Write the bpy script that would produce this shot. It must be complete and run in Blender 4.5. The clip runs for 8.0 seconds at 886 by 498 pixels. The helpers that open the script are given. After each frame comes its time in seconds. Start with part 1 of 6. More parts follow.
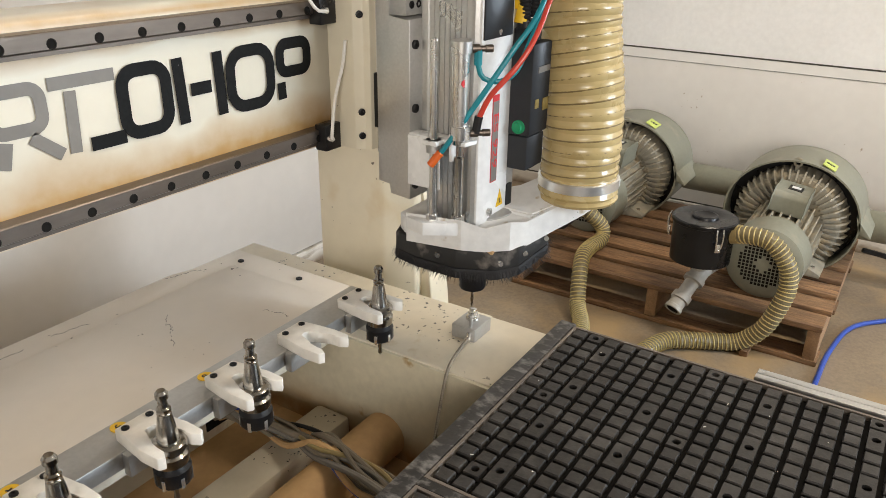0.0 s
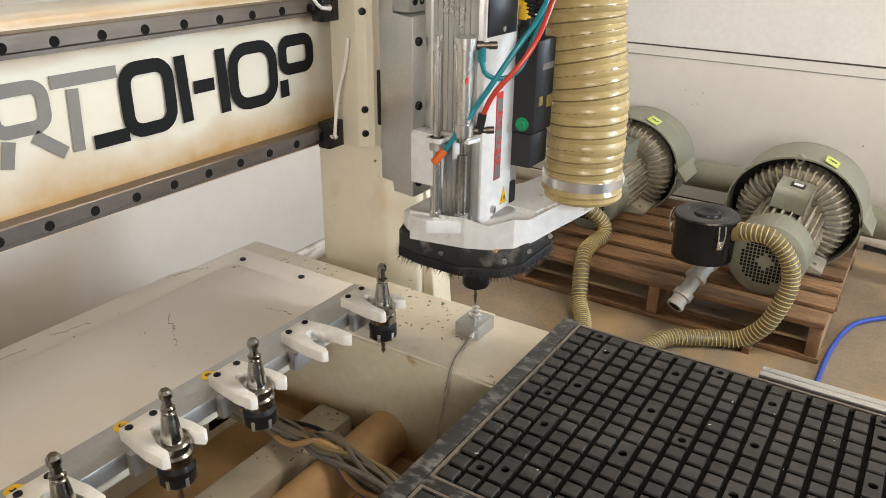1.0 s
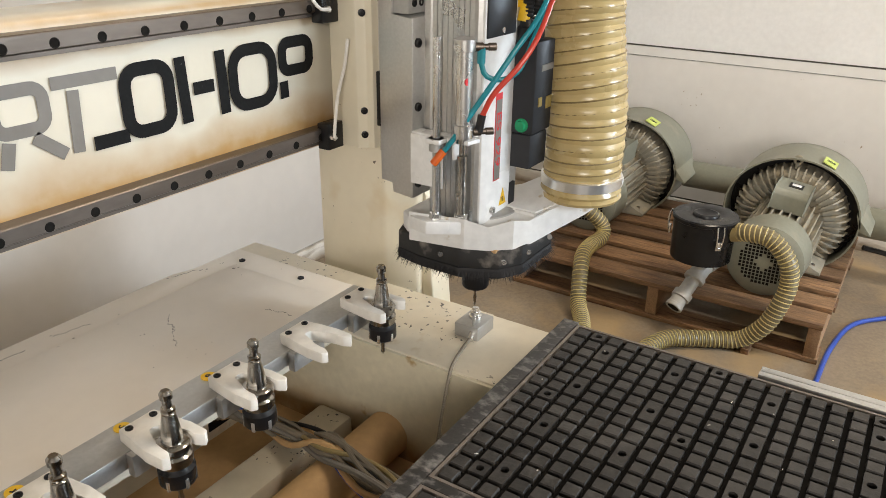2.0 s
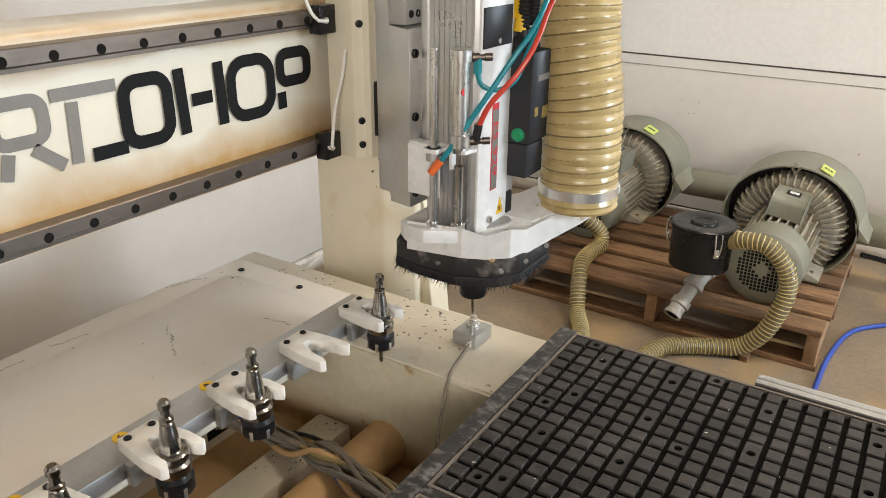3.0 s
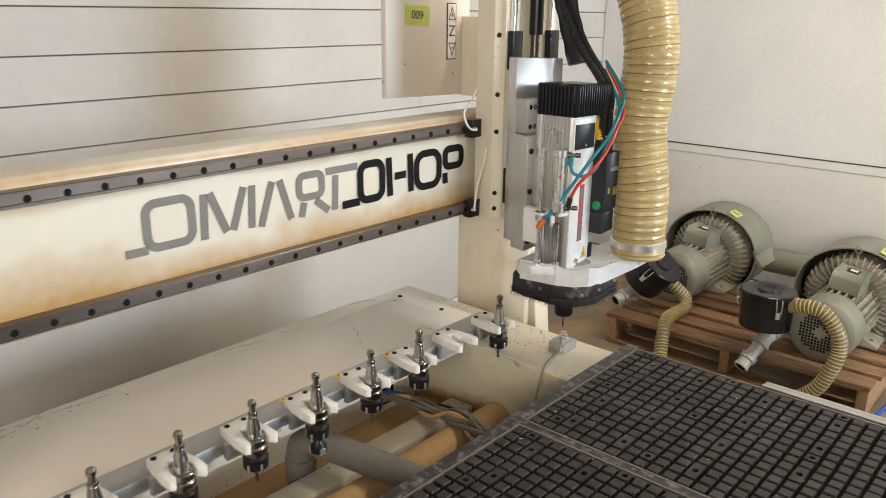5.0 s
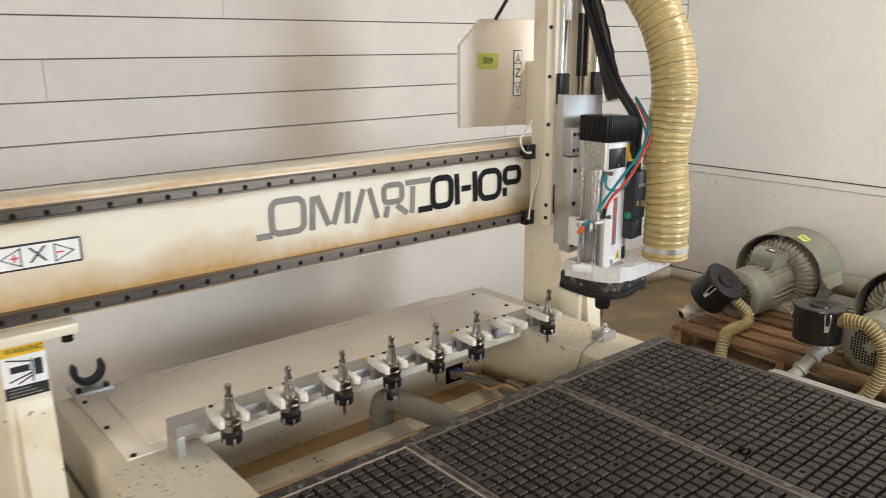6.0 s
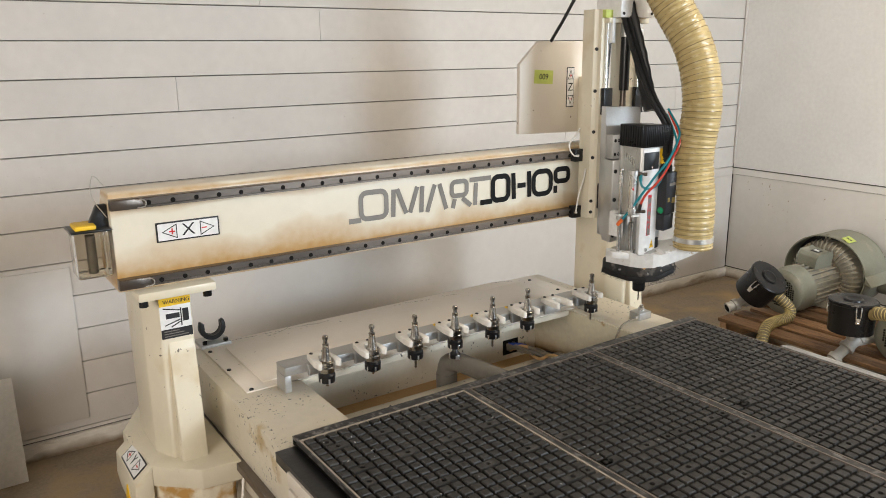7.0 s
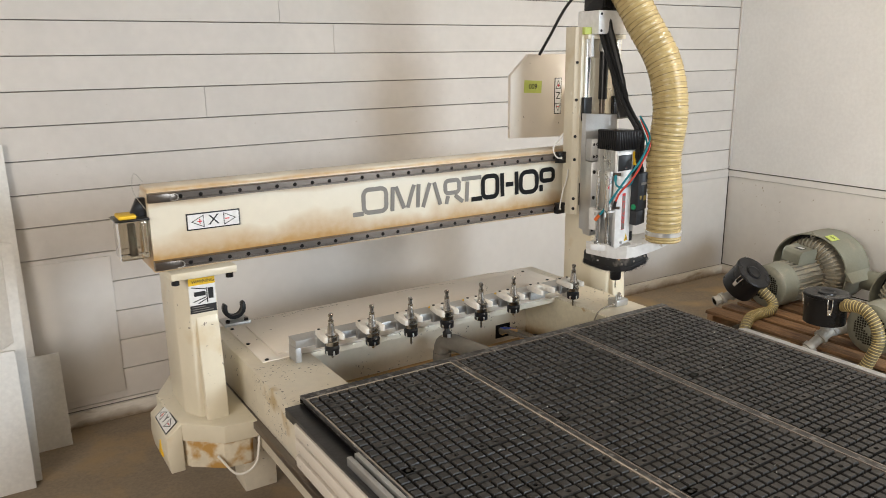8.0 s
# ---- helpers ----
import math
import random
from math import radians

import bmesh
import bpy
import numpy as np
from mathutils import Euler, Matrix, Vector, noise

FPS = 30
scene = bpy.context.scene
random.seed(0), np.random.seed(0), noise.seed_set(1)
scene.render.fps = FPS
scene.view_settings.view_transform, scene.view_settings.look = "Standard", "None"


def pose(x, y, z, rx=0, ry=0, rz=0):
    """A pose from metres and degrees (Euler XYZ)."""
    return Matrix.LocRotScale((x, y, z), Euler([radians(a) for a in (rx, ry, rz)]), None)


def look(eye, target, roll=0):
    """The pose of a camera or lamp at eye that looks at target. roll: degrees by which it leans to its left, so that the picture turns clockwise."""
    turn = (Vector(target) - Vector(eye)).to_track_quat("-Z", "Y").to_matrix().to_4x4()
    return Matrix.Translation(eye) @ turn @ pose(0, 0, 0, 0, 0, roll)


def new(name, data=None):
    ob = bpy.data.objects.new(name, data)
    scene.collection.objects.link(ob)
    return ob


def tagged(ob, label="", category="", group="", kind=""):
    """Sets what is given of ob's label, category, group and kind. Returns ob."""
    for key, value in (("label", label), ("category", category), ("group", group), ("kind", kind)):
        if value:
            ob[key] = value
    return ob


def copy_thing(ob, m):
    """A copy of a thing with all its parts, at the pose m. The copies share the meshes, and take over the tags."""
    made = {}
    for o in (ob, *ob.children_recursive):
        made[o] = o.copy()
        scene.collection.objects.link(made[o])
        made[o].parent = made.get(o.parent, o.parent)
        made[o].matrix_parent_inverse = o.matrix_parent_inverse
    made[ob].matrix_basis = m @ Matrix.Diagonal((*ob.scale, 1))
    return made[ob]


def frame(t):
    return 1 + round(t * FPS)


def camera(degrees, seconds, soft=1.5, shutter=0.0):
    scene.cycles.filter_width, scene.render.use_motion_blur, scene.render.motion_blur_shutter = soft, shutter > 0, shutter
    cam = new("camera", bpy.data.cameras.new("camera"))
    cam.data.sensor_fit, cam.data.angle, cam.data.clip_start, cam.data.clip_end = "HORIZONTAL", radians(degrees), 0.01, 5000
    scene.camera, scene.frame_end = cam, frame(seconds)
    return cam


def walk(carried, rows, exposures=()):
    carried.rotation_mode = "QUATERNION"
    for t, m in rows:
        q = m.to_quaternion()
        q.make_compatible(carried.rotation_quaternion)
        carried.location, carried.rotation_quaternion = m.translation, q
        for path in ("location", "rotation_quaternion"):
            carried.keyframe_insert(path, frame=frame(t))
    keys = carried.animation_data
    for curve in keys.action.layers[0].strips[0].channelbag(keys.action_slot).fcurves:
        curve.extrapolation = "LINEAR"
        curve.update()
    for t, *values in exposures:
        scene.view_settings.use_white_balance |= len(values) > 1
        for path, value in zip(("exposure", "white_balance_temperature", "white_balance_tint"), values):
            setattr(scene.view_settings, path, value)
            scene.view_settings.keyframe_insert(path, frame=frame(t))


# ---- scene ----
cam = camera(60.1, 8.0, soft=0.5, shutter=0.4)
PATH = [
    (0, (0.045, 0.112, 1.276), (1.591, 1.096, 0.474), 0.9),
    (0.5, (0.045, 0.114, 1.275), (1.59, 1.098, 0.471), 0.9),
    (1, (0.045, 0.12, 1.275), (1.589, 1.101, 0.467), 0.8),
    (1.5, (0.044, 0.122, 1.274), (1.589, 1.101, 0.467), 0.8),
    (3, (0.041, 0.114, 1.279), (1.595, 1.098, 0.493), 0.6),
    (3.5, (0.027, 0.101, 1.288), (1.582, 1.107, 0.534), 0.6),
    (4, (-0.113, 0.026, 1.334), (1.434, 1.082, 0.633), 0.7),
    (4.5, (-0.346, -0.104, 1.365), (1.16, 1.042, 0.716), 0.5),
    (4.7, (-0.411, -0.159, 1.384), (1.068, 1.035, 0.762), 0.5),
    (5.8, (-0.639, -0.596, 1.454), (0.637, 0.849, 0.918), 0.1),
    (6, (-0.701, -0.674, 1.447), (0.538, 0.811, 0.936), -0.3),
    (6.5, (-0.867, -0.845, 1.465), (0.284, 0.713, 0.969), -0.5),
    (7, (-0.93, -1.033, 1.494), (0.159, 0.57, 0.997), -0.6),
    (7.5, (-0.939, -1.248, 1.497), (0.115, 0.381, 1.01), -0.9),
    (8, (-1.014, -1.359, 1.532), (0.02, 0.281, 1.042), -0.7),
]
walk(cam, [(t, look(eye, target, roll)) for t, eye, target, roll in PATH], exposures=[(0, -0.04), (3.5, -0.06), (5.8, -0.14), (8, -0.18)])

# ---- world and light ----
FLOOR = -0.005
WALL_Y, WALL_X = 2.048, 3.497
ROOM_X0, ROOM_Y0, CEIL = -3.6, -5.2, 3.1
world = bpy.data.worlds.new("world")
scene.world = world
world.use_nodes = True
sky = world.node_tree.nodes.new("ShaderNodeTexSky")
sky.sky_type, sky.sun_disc, sky.sun_elevation, sky.sun_rotation = "NISHITA", False, radians(40), radians(200)
world.node_tree.links.new(sky.outputs["Color"], world.node_tree.nodes["Background"].inputs["Color"])
world.node_tree.nodes["Background"].inputs["Strength"].default_value = 0.1


def area_lamp(name, eye, target, sx, sy, watts, colour):
    data = bpy.data.lights.new(name, "AREA")
    data.shape, data.size, data.size_y, data.energy, data.color = "RECTANGLE", sx, sy, watts, colour
    ob = new(name, data)
    ob.matrix_world = look(eye, target)
    return ob


area_lamp("window_daylight", (2.5, -5.1, 2.15), (2.0, 2.0, 1.0), 1.7, 1.2, 265, (0.76, 0.88, 1.0))
# added lamp, no source known there: brightens the east wall
area_lamp("window_daylight", (-3.5, -1.9, 2.0), (3.4, 0.2, 0.9), 2.2, 1.2, 138, (1.0, 0.92, 0.83))
area_lamp("ceiling_tube_light", (2.0, -0.6, 2.98), (2.0, -0.6, 0), 0.25, 2.0, 55, (1.0, 0.86, 0.68))


# ---- materials ----
def mat(name, base, rough=0.5, metal=0.0, grain=(60, 0.06), stain=(5, 0.10), bump=(80, 0.05), second=None, cover=(0.55, 0.7), spec=0.5, coat=0.0, vary=0.0, stretch=(1, 1, 1), chips=None, rvar=0.08):
    """base colour varied at two scales; second: colour of stains where a noise passes cover."""
    m = bpy.data.materials.new(name)
    m.use_nodes = True
    nt = m.node_tree
    n, l = nt.nodes, nt.links
    b = n["Principled BSDF"]
    b.inputs["Roughness"].default_value = rough
    b.inputs["Metallic"].default_value = metal
    b.inputs["Specular IOR Level"].default_value = spec
    b.inputs["Coat Weight"].default_value = coat
    geo = n.new("ShaderNodeNewGeometry")
    mp = n.new("ShaderNodeMapping")
    mp.inputs["Scale"].default_value = stretch
    l.new(geo.outputs["Position"], mp.inputs["Vector"])

    def noise_tex(scale, detail=4):
        t = n.new("ShaderNodeTexNoise")
        t.inputs["Scale"].default_value = scale
        t.inputs["Detail"].default_value = detail
        l.new(mp.outputs["Vector"], t.inputs["Vector"])
        return t

    def ramp(fac, lo, hi, a, z):
        r = n.new("ShaderNodeMapRange")
        r.inputs["From Min"].default_value, r.inputs["From Max"].default_value = lo, hi
        r.inputs["To Min"].default_value, r.inputs["To Max"].default_value = a, z
        l.new(fac, r.inputs["Value"])
        return r.outputs["Result"]

    g, s = noise_tex(grain[0]), noise_tex(stain[0], 6)
    value = n.new("ShaderNodeMath")
    value.operation = "MULTIPLY"
    l.new(ramp(g.outputs["Fac"], 0.3, 0.7, 1 - grain[1], 1 + grain[1]), value.inputs[0])
    l.new(ramp(s.outputs["Fac"], 0.3, 0.7, 1 - stain[1], 1 + stain[1]), value.inputs[1])
    out = value.outputs["Value"]
    if vary:
        info = n.new("ShaderNodeObjectInfo")
        v2 = n.new("ShaderNodeMath")
        v2.operation = "MULTIPLY"
        l.new(out, v2.inputs[0])
        l.new(ramp(info.outputs["Random"], 0, 1, 1 - vary, 1 + vary), v2.inputs[1])
        out = v2.outputs["Value"]
    tint = n.new("ShaderNodeMix")
    tint.data_type, tint.blend_type = "RGBA", "MULTIPLY"
    tint.inputs["Factor"].default_value = 1
    tint.inputs["A"].default_value = (*base, 1)
    l.new(out, tint.inputs["B"])
    col = tint.outputs["Result"]
    if second:
        w = noise_tex(stain[0] * 1.7, 8)
        mix = n.new("ShaderNodeMix")
        mix.data_type = "RGBA"
        mix.inputs["B"].default_value = (*second, 1)
        l.new(col, mix.inputs["A"])
        l.new(ramp(w.outputs["Fac"], cover[0], cover[1], 0, 1), mix.inputs["Factor"])
        col = mix.outputs["Result"]
    if chips:
        c1, c2 = noise_tex(chips[1], 3), noise_tex(chips[1] / 12, 2)
        prod = n.new("ShaderNodeMath")
        prod.operation = "MULTIPLY"
        l.new(ramp(c1.outputs["Fac"], chips[2], chips[2] + 0.02, 0, 1), prod.inputs[0])
        l.new(ramp(c2.outputs["Fac"], 0.53, 0.58, 0, 1), prod.inputs[1])
        mixc = n.new("ShaderNodeMix")
        mixc.data_type = "RGBA"
        mixc.inputs["B"].default_value = (*chips[0], 1)
        l.new(col, mixc.inputs["A"])
        l.new(prod.outputs[0], mixc.inputs["Factor"])
        col = mixc.outputs["Result"]
    l.new(col, b.inputs["Base Color"])
    l.new(ramp(s.outputs["Fac"], 0.3, 0.7, max(rough - rvar, 0.02), min(rough + rvar, 1)), b.inputs["Roughness"])
    if bump[1]:
        t = noise_tex(bump[0], 5)
        bp = n.new("ShaderNodeBump")
        bp.inputs["Strength"].default_value = bump[1]
        bp.inputs["Distance"].default_value = 0.01
        l.new(t.outputs["Fac"], bp.inputs["Height"])
        l.new(bp.outputs["Normal"], b.inputs["Normal"])
    return m


CREAM = (0.72, 0.66, 0.52)
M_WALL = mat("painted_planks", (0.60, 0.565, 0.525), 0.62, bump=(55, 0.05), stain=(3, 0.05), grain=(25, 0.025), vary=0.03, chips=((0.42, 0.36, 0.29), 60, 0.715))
M_GAP = mat("plank_gap", (0.10, 0.09, 0.08), 0.9)
# shade on the north wall is put into this greyer panel colour
M_PANEL_SHADE = mat("painted_panel", (0.61, 0.575, 0.53), 0.5, bump=(14, 0.03), stain=(2, 0.04), grain=(20, 0.02))
# paler copy that carries the stronger light on the east wall
M_PANEL_LIT = mat("lit_white_panel", (0.80, 0.785, 0.76), 0.5, bump=(14, 0.03), stain=(2, 0.04), grain=(20, 0.02), chips=((0.45, 0.38, 0.30), 50, 0.71))
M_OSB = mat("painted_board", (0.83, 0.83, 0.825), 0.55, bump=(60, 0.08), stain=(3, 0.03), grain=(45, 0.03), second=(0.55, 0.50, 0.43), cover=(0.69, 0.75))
M_BASE = mat("scuffed_trim", (0.68, 0.64, 0.58), 0.6, second=(0.30, 0.24, 0.17), cover=(0.6, 0.72), stain=(6, 0.08), stretch=(0.5, 0.5, 2))
M_FLOOR = mat("concrete", (0.25, 0.195, 0.135), 0.75, grain=(90, 0.12), stain=(2.2, 0.22), bump=(60, 0.12), second=(0.38, 0.26, 0.13), cover=(0.50, 0.70))
# unseen ceiling and far walls, kept dark to cut bounced light
M_CEIL = mat("dark_unseen_ceiling", (0.30, 0.27, 0.23), 0.8)
M_FAR = mat("dark_unseen_wall", (0.34, 0.31, 0.27), 0.8)
M_CREAM = mat("cream_enamel", CREAM, 0.36, bump=(70, 0.02), stain=(4, 0.04), grain=(30, 0.02), second=(0.62, 0.50, 0.31), cover=(0.60, 0.78), chips=((0.16, 0.13, 0.10), 70, 0.69))
M_CREAM2 = mat("cream_enamel_worn", (0.70, 0.64, 0.52), 0.42, bump=(40, 0.04), stain=(5, 0.06), grain=(40, 0.03), second=(0.50, 0.38, 0.20), cover=(0.66, 0.75), chips=((0.05, 0.045, 0.04), 95, 0.645))
M_PIT = mat("oily_enamel", (0.62, 0.57, 0.43), 0.4, bump=(40, 0.04), stain=(5, 0.08), second=(0.36, 0.23, 0.09), cover=(0.66, 0.70))
M_PLATE = mat("grey_painted_sheet", (0.74, 0.68, 0.60), 0.45, bump=(20, 0.01), rvar=0.02, grain=(30, 0.015), stain=(3, 0.02), second=(0.50, 0.44, 0.35), cover=(0.72, 0.85), chips=((0.14, 0.12, 0.10), 55, 0.70))
M_RUBBER = mat("black_phenolic", (0.032, 0.0293, 0.027), 0.5, spec=0.35, grain=(120, 0.2), stain=(9, 0.25), bump=(150, 0.12), vary=0.22, second=(0.075, 0.069, 0.063), cover=(0.55, 0.78))
# darker than the pads: the shade between them is put into this colour
M_RUBBER_D = mat("shaded_grid_bottom", (0.007, 0.0065, 0.006), 0.85, spec=0.08, grain=(120, 0.2), stain=(9, 0.3), second=(0.08, 0.06, 0.04), cover=(0.72, 0.84))
M_SLAB = mat("black_slab_edge", (0.024, 0.022, 0.021), 0.5, stain=(30, 0.3), grain=(140, 0.2), second=(0.20, 0.19, 0.18), cover=(0.50, 0.72), stretch=(1.6, 1, 1))
M_BAND = mat("dusty_black_rubber", (0.022, 0.022, 0.022), 0.6, stain=(20, 0.3), second=(0.20, 0.18, 0.16), cover=(0.55, 0.75))
M_RUST = mat("rusty_enamel", (0.70, 0.63, 0.49), 0.5, stain=(10, 0.1), second=(0.46, 0.26, 0.07), cover=(0.46, 0.60), chips=((0.06, 0.05, 0.04), 60, 0.66))
M_STRIP = mat("grey_gasket", (0.15, 0.125, 0.105), 0.6, stain=(14, 0.2))
M_STRIPL = mat("beige_gasket", (0.34, 0.29, 0.235), 0.6, stain=(14, 0.2))
M_ALU = mat("milled_aluminium", (0.62, 0.62, 0.61), 0.34, 0.9, grain=(200, 0.05), stain=(8, 0.08), bump=(160, 0.03))
M_ALU_D = mat("dull_aluminium", (0.50, 0.50, 0.49), 0.45, 0.75, grain=(150, 0.05), stain=(6, 0.10))
M_STEEL = mat("rail_steel", (0.17, 0.142, 0.12), 0.36, 0.85, grain=(150, 0.06), stain=(7, 0.25), stretch=(0.3, 1, 1))
M_CHROME = mat("polished_steel", (0.78, 0.77, 0.75), 0.26, 0.92, grain=(200, 0.03), bump=(100, 0.0))
M_TOOL = mat("tool_steel", (0.42, 0.40, 0.37), 0.24, 1.0, grain=(150, 0.08), stain=(30, 0.15), bump=(100, 0.02))
M_BLACK = mat("black_plastic", (0.016, 0.016, 0.017), 0.38, spec=0.35, grain=(100, 0.1), stain=(12, 0.2))
M_BLACKM = mat("black_paint", (0.010, 0.010, 0.011), 0.3, spec=0.35, stain=(10, 0.2))
M_BOX = mat("dark_grey_plastic", (0.030, 0.033, 0.038), 0.42, spec=0.4, stain=(9, 0.2))
M_WHITE = mat("white_nylon", (0.80, 0.77, 0.71), 0.42, stain=(20, 0.06))
M_WPLATE = mat("white_label_plate", (0.80, 0.80, 0.79), 0.25, stain=(6, 0.02))
M_SHOE = mat("white_shoe_paint", (0.76, 0.76, 0.75), 0.35, stain=(14, 0.05), second=(0.50, 0.42, 0.30), cover=(0.64, 0.7))
M_GREEN = mat("blower_grey_green", (0.225, 0.225, 0.175), 0.42, grain=(90, 0.05), stain=(6, 0.12), bump=(90, 0.03), second=(0.33, 0.29, 0.22), cover=(0.6, 0.8))
M_GREEND = mat("cast_fins_dusty", (0.26, 0.24, 0.19), 0.6, stain=(12, 0.2), second=(0.38, 0.32, 0.22), cover=(0.5, 0.7))
# near black: puts the shade inside holes and openings into a colour
M_HOLE_SHADE = mat("hole_shade", (0.012, 0.011, 0.010), 0.9, spec=0.1)
M_WOOD = mat("pallet_wood", (0.21, 0.118, 0.058), 0.78, grain=(40, 0.3), stain=(7, 0.25), bump=(60, 0.2), vary=0.32, second=(0.11, 0.05, 0.028), cover=(0.55, 0.72), stretch=(6, 0.7, 6))
M_MDF = mat("brown_board", (0.55, 0.35, 0.165), 0.7, stain=(6, 0.1))
M_LOGO_G = mat("grey_vinyl", (0.20, 0.185, 0.165), 0.4, grain=(60, 0.05))
M_LOGO_K = mat("black_vinyl", (0.008, 0.008, 0.008), 0.55, spec=0.15, grain=(200, 0.2), second=(0.30, 0.29, 0.28), cover=(0.74, 0.78), stain=(60, 0.1))
M_INK = mat("black_ink", (0.015, 0.015, 0.016), 0.5)
M_RED = mat("red_ink", (0.62, 0.03, 0.035), 0.45)
M_YELLOW = mat("yellow_sticker", (0.80, 0.50, 0.02), 0.5)
M_FADED = mat("faded_yellow_label", (0.26, 0.19, 0.05), 0.5, stain=(60, 0.3))
M_TAPE = mat("green_yellow_tape", (0.56, 0.64, 0.16), 0.6, stain=(20, 0.05))
M_TEAL = mat("teal_tube", (0.012, 0.23, 0.28), 0.3)
M_REDT = mat("red_tube", (0.62, 0.06, 0.035), 0.3)
M_ORANGE = mat("orange_fitting", (0.75, 0.14, 0.02), 0.35)
M_BLUE = mat("blue_hose", (0.03, 0.08, 0.42), 0.45)
M_BRISTLE = mat("black_bristle", (0.012, 0.012, 0.014), 0.6)
M_PVC = mat("grey_pipe_fitting", (0.42, 0.40, 0.36), 0.5, 0.1, stain=(25, 0.15))
M_PIPE = mat("grey_pipe", (0.20, 0.185, 0.16), 0.5, stain=(9, 0.2))
M_RIM = mat("hose_wire_tan", (0.30, 0.23, 0.10), 0.4)
M_HOSE = mat("translucent_duct", (0.47, 0.36, 0.165), 0.28, stain=(12, 0.12), grain=(40, 0.05), coat=0.15)
M_WIRED = mat("duct_wire_brown", (0.20, 0.145, 0.06), 0.4)
M_WIREP = mat("hose_wire_pale", (0.56, 0.45, 0.19), 0.4)
M_TAPER = mat("ground_taper", (0.52, 0.49, 0.45), 0.2, 1.0, grain=(200, 0.05), stain=(40, 0.1), bump=(100, 0.0))
M_HOSEB = mat("tan_vacuum_hose", (0.17, 0.14, 0.075), 0.35, stain=(14, 0.15))
M_CABLE = mat("grey_cable", (0.20, 0.17, 0.13), 0.5, stain=(20, 0.2))
M_MDF2 = mat("white_sheet_stock", (0.72, 0.70, 0.66), 0.5, stain=(2, 0.03))


def glass(name, colour, rough=0.05):
    m = bpy.data.materials.new(name)
    m.use_nodes = True
    b = m.node_tree.nodes["Principled BSDF"]
    b.inputs["Base Color"].default_value = (*colour, 1)
    b.inputs["Transmission Weight"].default_value = 1
    b.inputs["Roughness"].default_value = rough
    b.inputs["IOR"].default_value = 1.2
    return m


def edge_dirt(m, bands, colour):
    """Oily dirt that has crept along the beam's edges: bands of (height of the edge, reach)."""
    nt = m.node_tree
    n, l = nt.nodes, nt.links
    b = n["Principled BSDF"]
    src = b.inputs["Base Color"].links[0].from_socket
    geo = n.new("ShaderNodeNewGeometry")
    sep = n.new("ShaderNodeSeparateXYZ")
    l.new(geo.outputs["Position"], sep.inputs["Vector"])
    wide, fine = n.new("ShaderNodeTexNoise"), n.new("ShaderNodeTexNoise")
    wide.inputs["Scale"].default_value, wide.inputs["Detail"].default_value = 4.5, 3
    fine.inputs["Scale"].default_value, fine.inputs["Detail"].default_value = 40, 6
    for t in (wide, fine):
        l.new(geo.outputs["Position"], t.inputs["Vector"])
    for z, reach, full in bands:
        d = n.new("ShaderNodeMath")
        d.operation = "SUBTRACT"
        l.new(sep.outputs["Z"], d.inputs[0])
        d.inputs[1].default_value = z
        ab = n.new("ShaderNodeMath")
        ab.operation = "ABSOLUTE"
        l.new(d.outputs[0], ab.inputs[0])
        rr = n.new("ShaderNodeMapRange")
        rr.inputs["From Min"].default_value, rr.inputs["From Max"].default_value = 0.30, 0.70
        rr.inputs["To Min"].default_value, rr.inputs["To Max"].default_value = reach * 0.25, reach * 1.75
        l.new(wide.outputs["Fac"], rr.inputs["Value"])
        q = n.new("ShaderNodeMath")
        q.operation = "DIVIDE"
        l.new(ab.outputs[0], q.inputs[0])
        l.new(rr.outputs["Result"], q.inputs[1])
        f = n.new("ShaderNodeMapRange")
        f.inputs["From Min"].default_value, f.inputs["From Max"].default_value = 0.15, 1.0
        f.inputs["To Min"].default_value, f.inputs["To Max"].default_value = full, 0
        l.new(q.outputs[0], f.inputs["Value"])
        g = n.new("ShaderNodeMath")
        g.operation = "MULTIPLY"
        l.new(f.outputs["Result"], g.inputs[0])
        r2 = n.new("ShaderNodeMapRange")
        r2.inputs["From Min"].default_value, r2.inputs["From Max"].default_value = 0.3, 0.65
        r2.inputs["To Min"].default_value, r2.inputs["To Max"].default_value = 0.75, 1
        l.new(fine.outputs["Fac"], r2.inputs["Value"])
        l.new(r2.outputs["Result"], g.inputs[1])
        mix = n.new("ShaderNodeMix")
        mix.data_type = "RGBA"
        mix.inputs["B"].default_value = (*colour, 1)
        l.new(src, mix.inputs["A"])
        l.new(g.outputs[0], mix.inputs["Factor"])
        src = mix.outputs["Result"]
    l.new(src, b.inputs["Base Color"])
    return m


M_BEAM = edge_dirt(mat("beam_enamel", (0.74, 0.69, 0.57), 0.34, bump=(70, 0.02), stain=(4, 0.03), grain=(30, 0.02)), ((0.938, 0.072, 0.9), (0.938, 0.018, 0.9), (1.124, 0.016, 0.7), (1.156, 0.010, 0.8)), (0.47, 0.27, 0.085))
edge_dirt(M_PIT, ((0.325, 0.075, 0.97),), (0.32, 0.18, 0.055))
edge_dirt(M_BASE, ((-0.005, 0.05, 0.9),), (0.22, 0.15, 0.08))


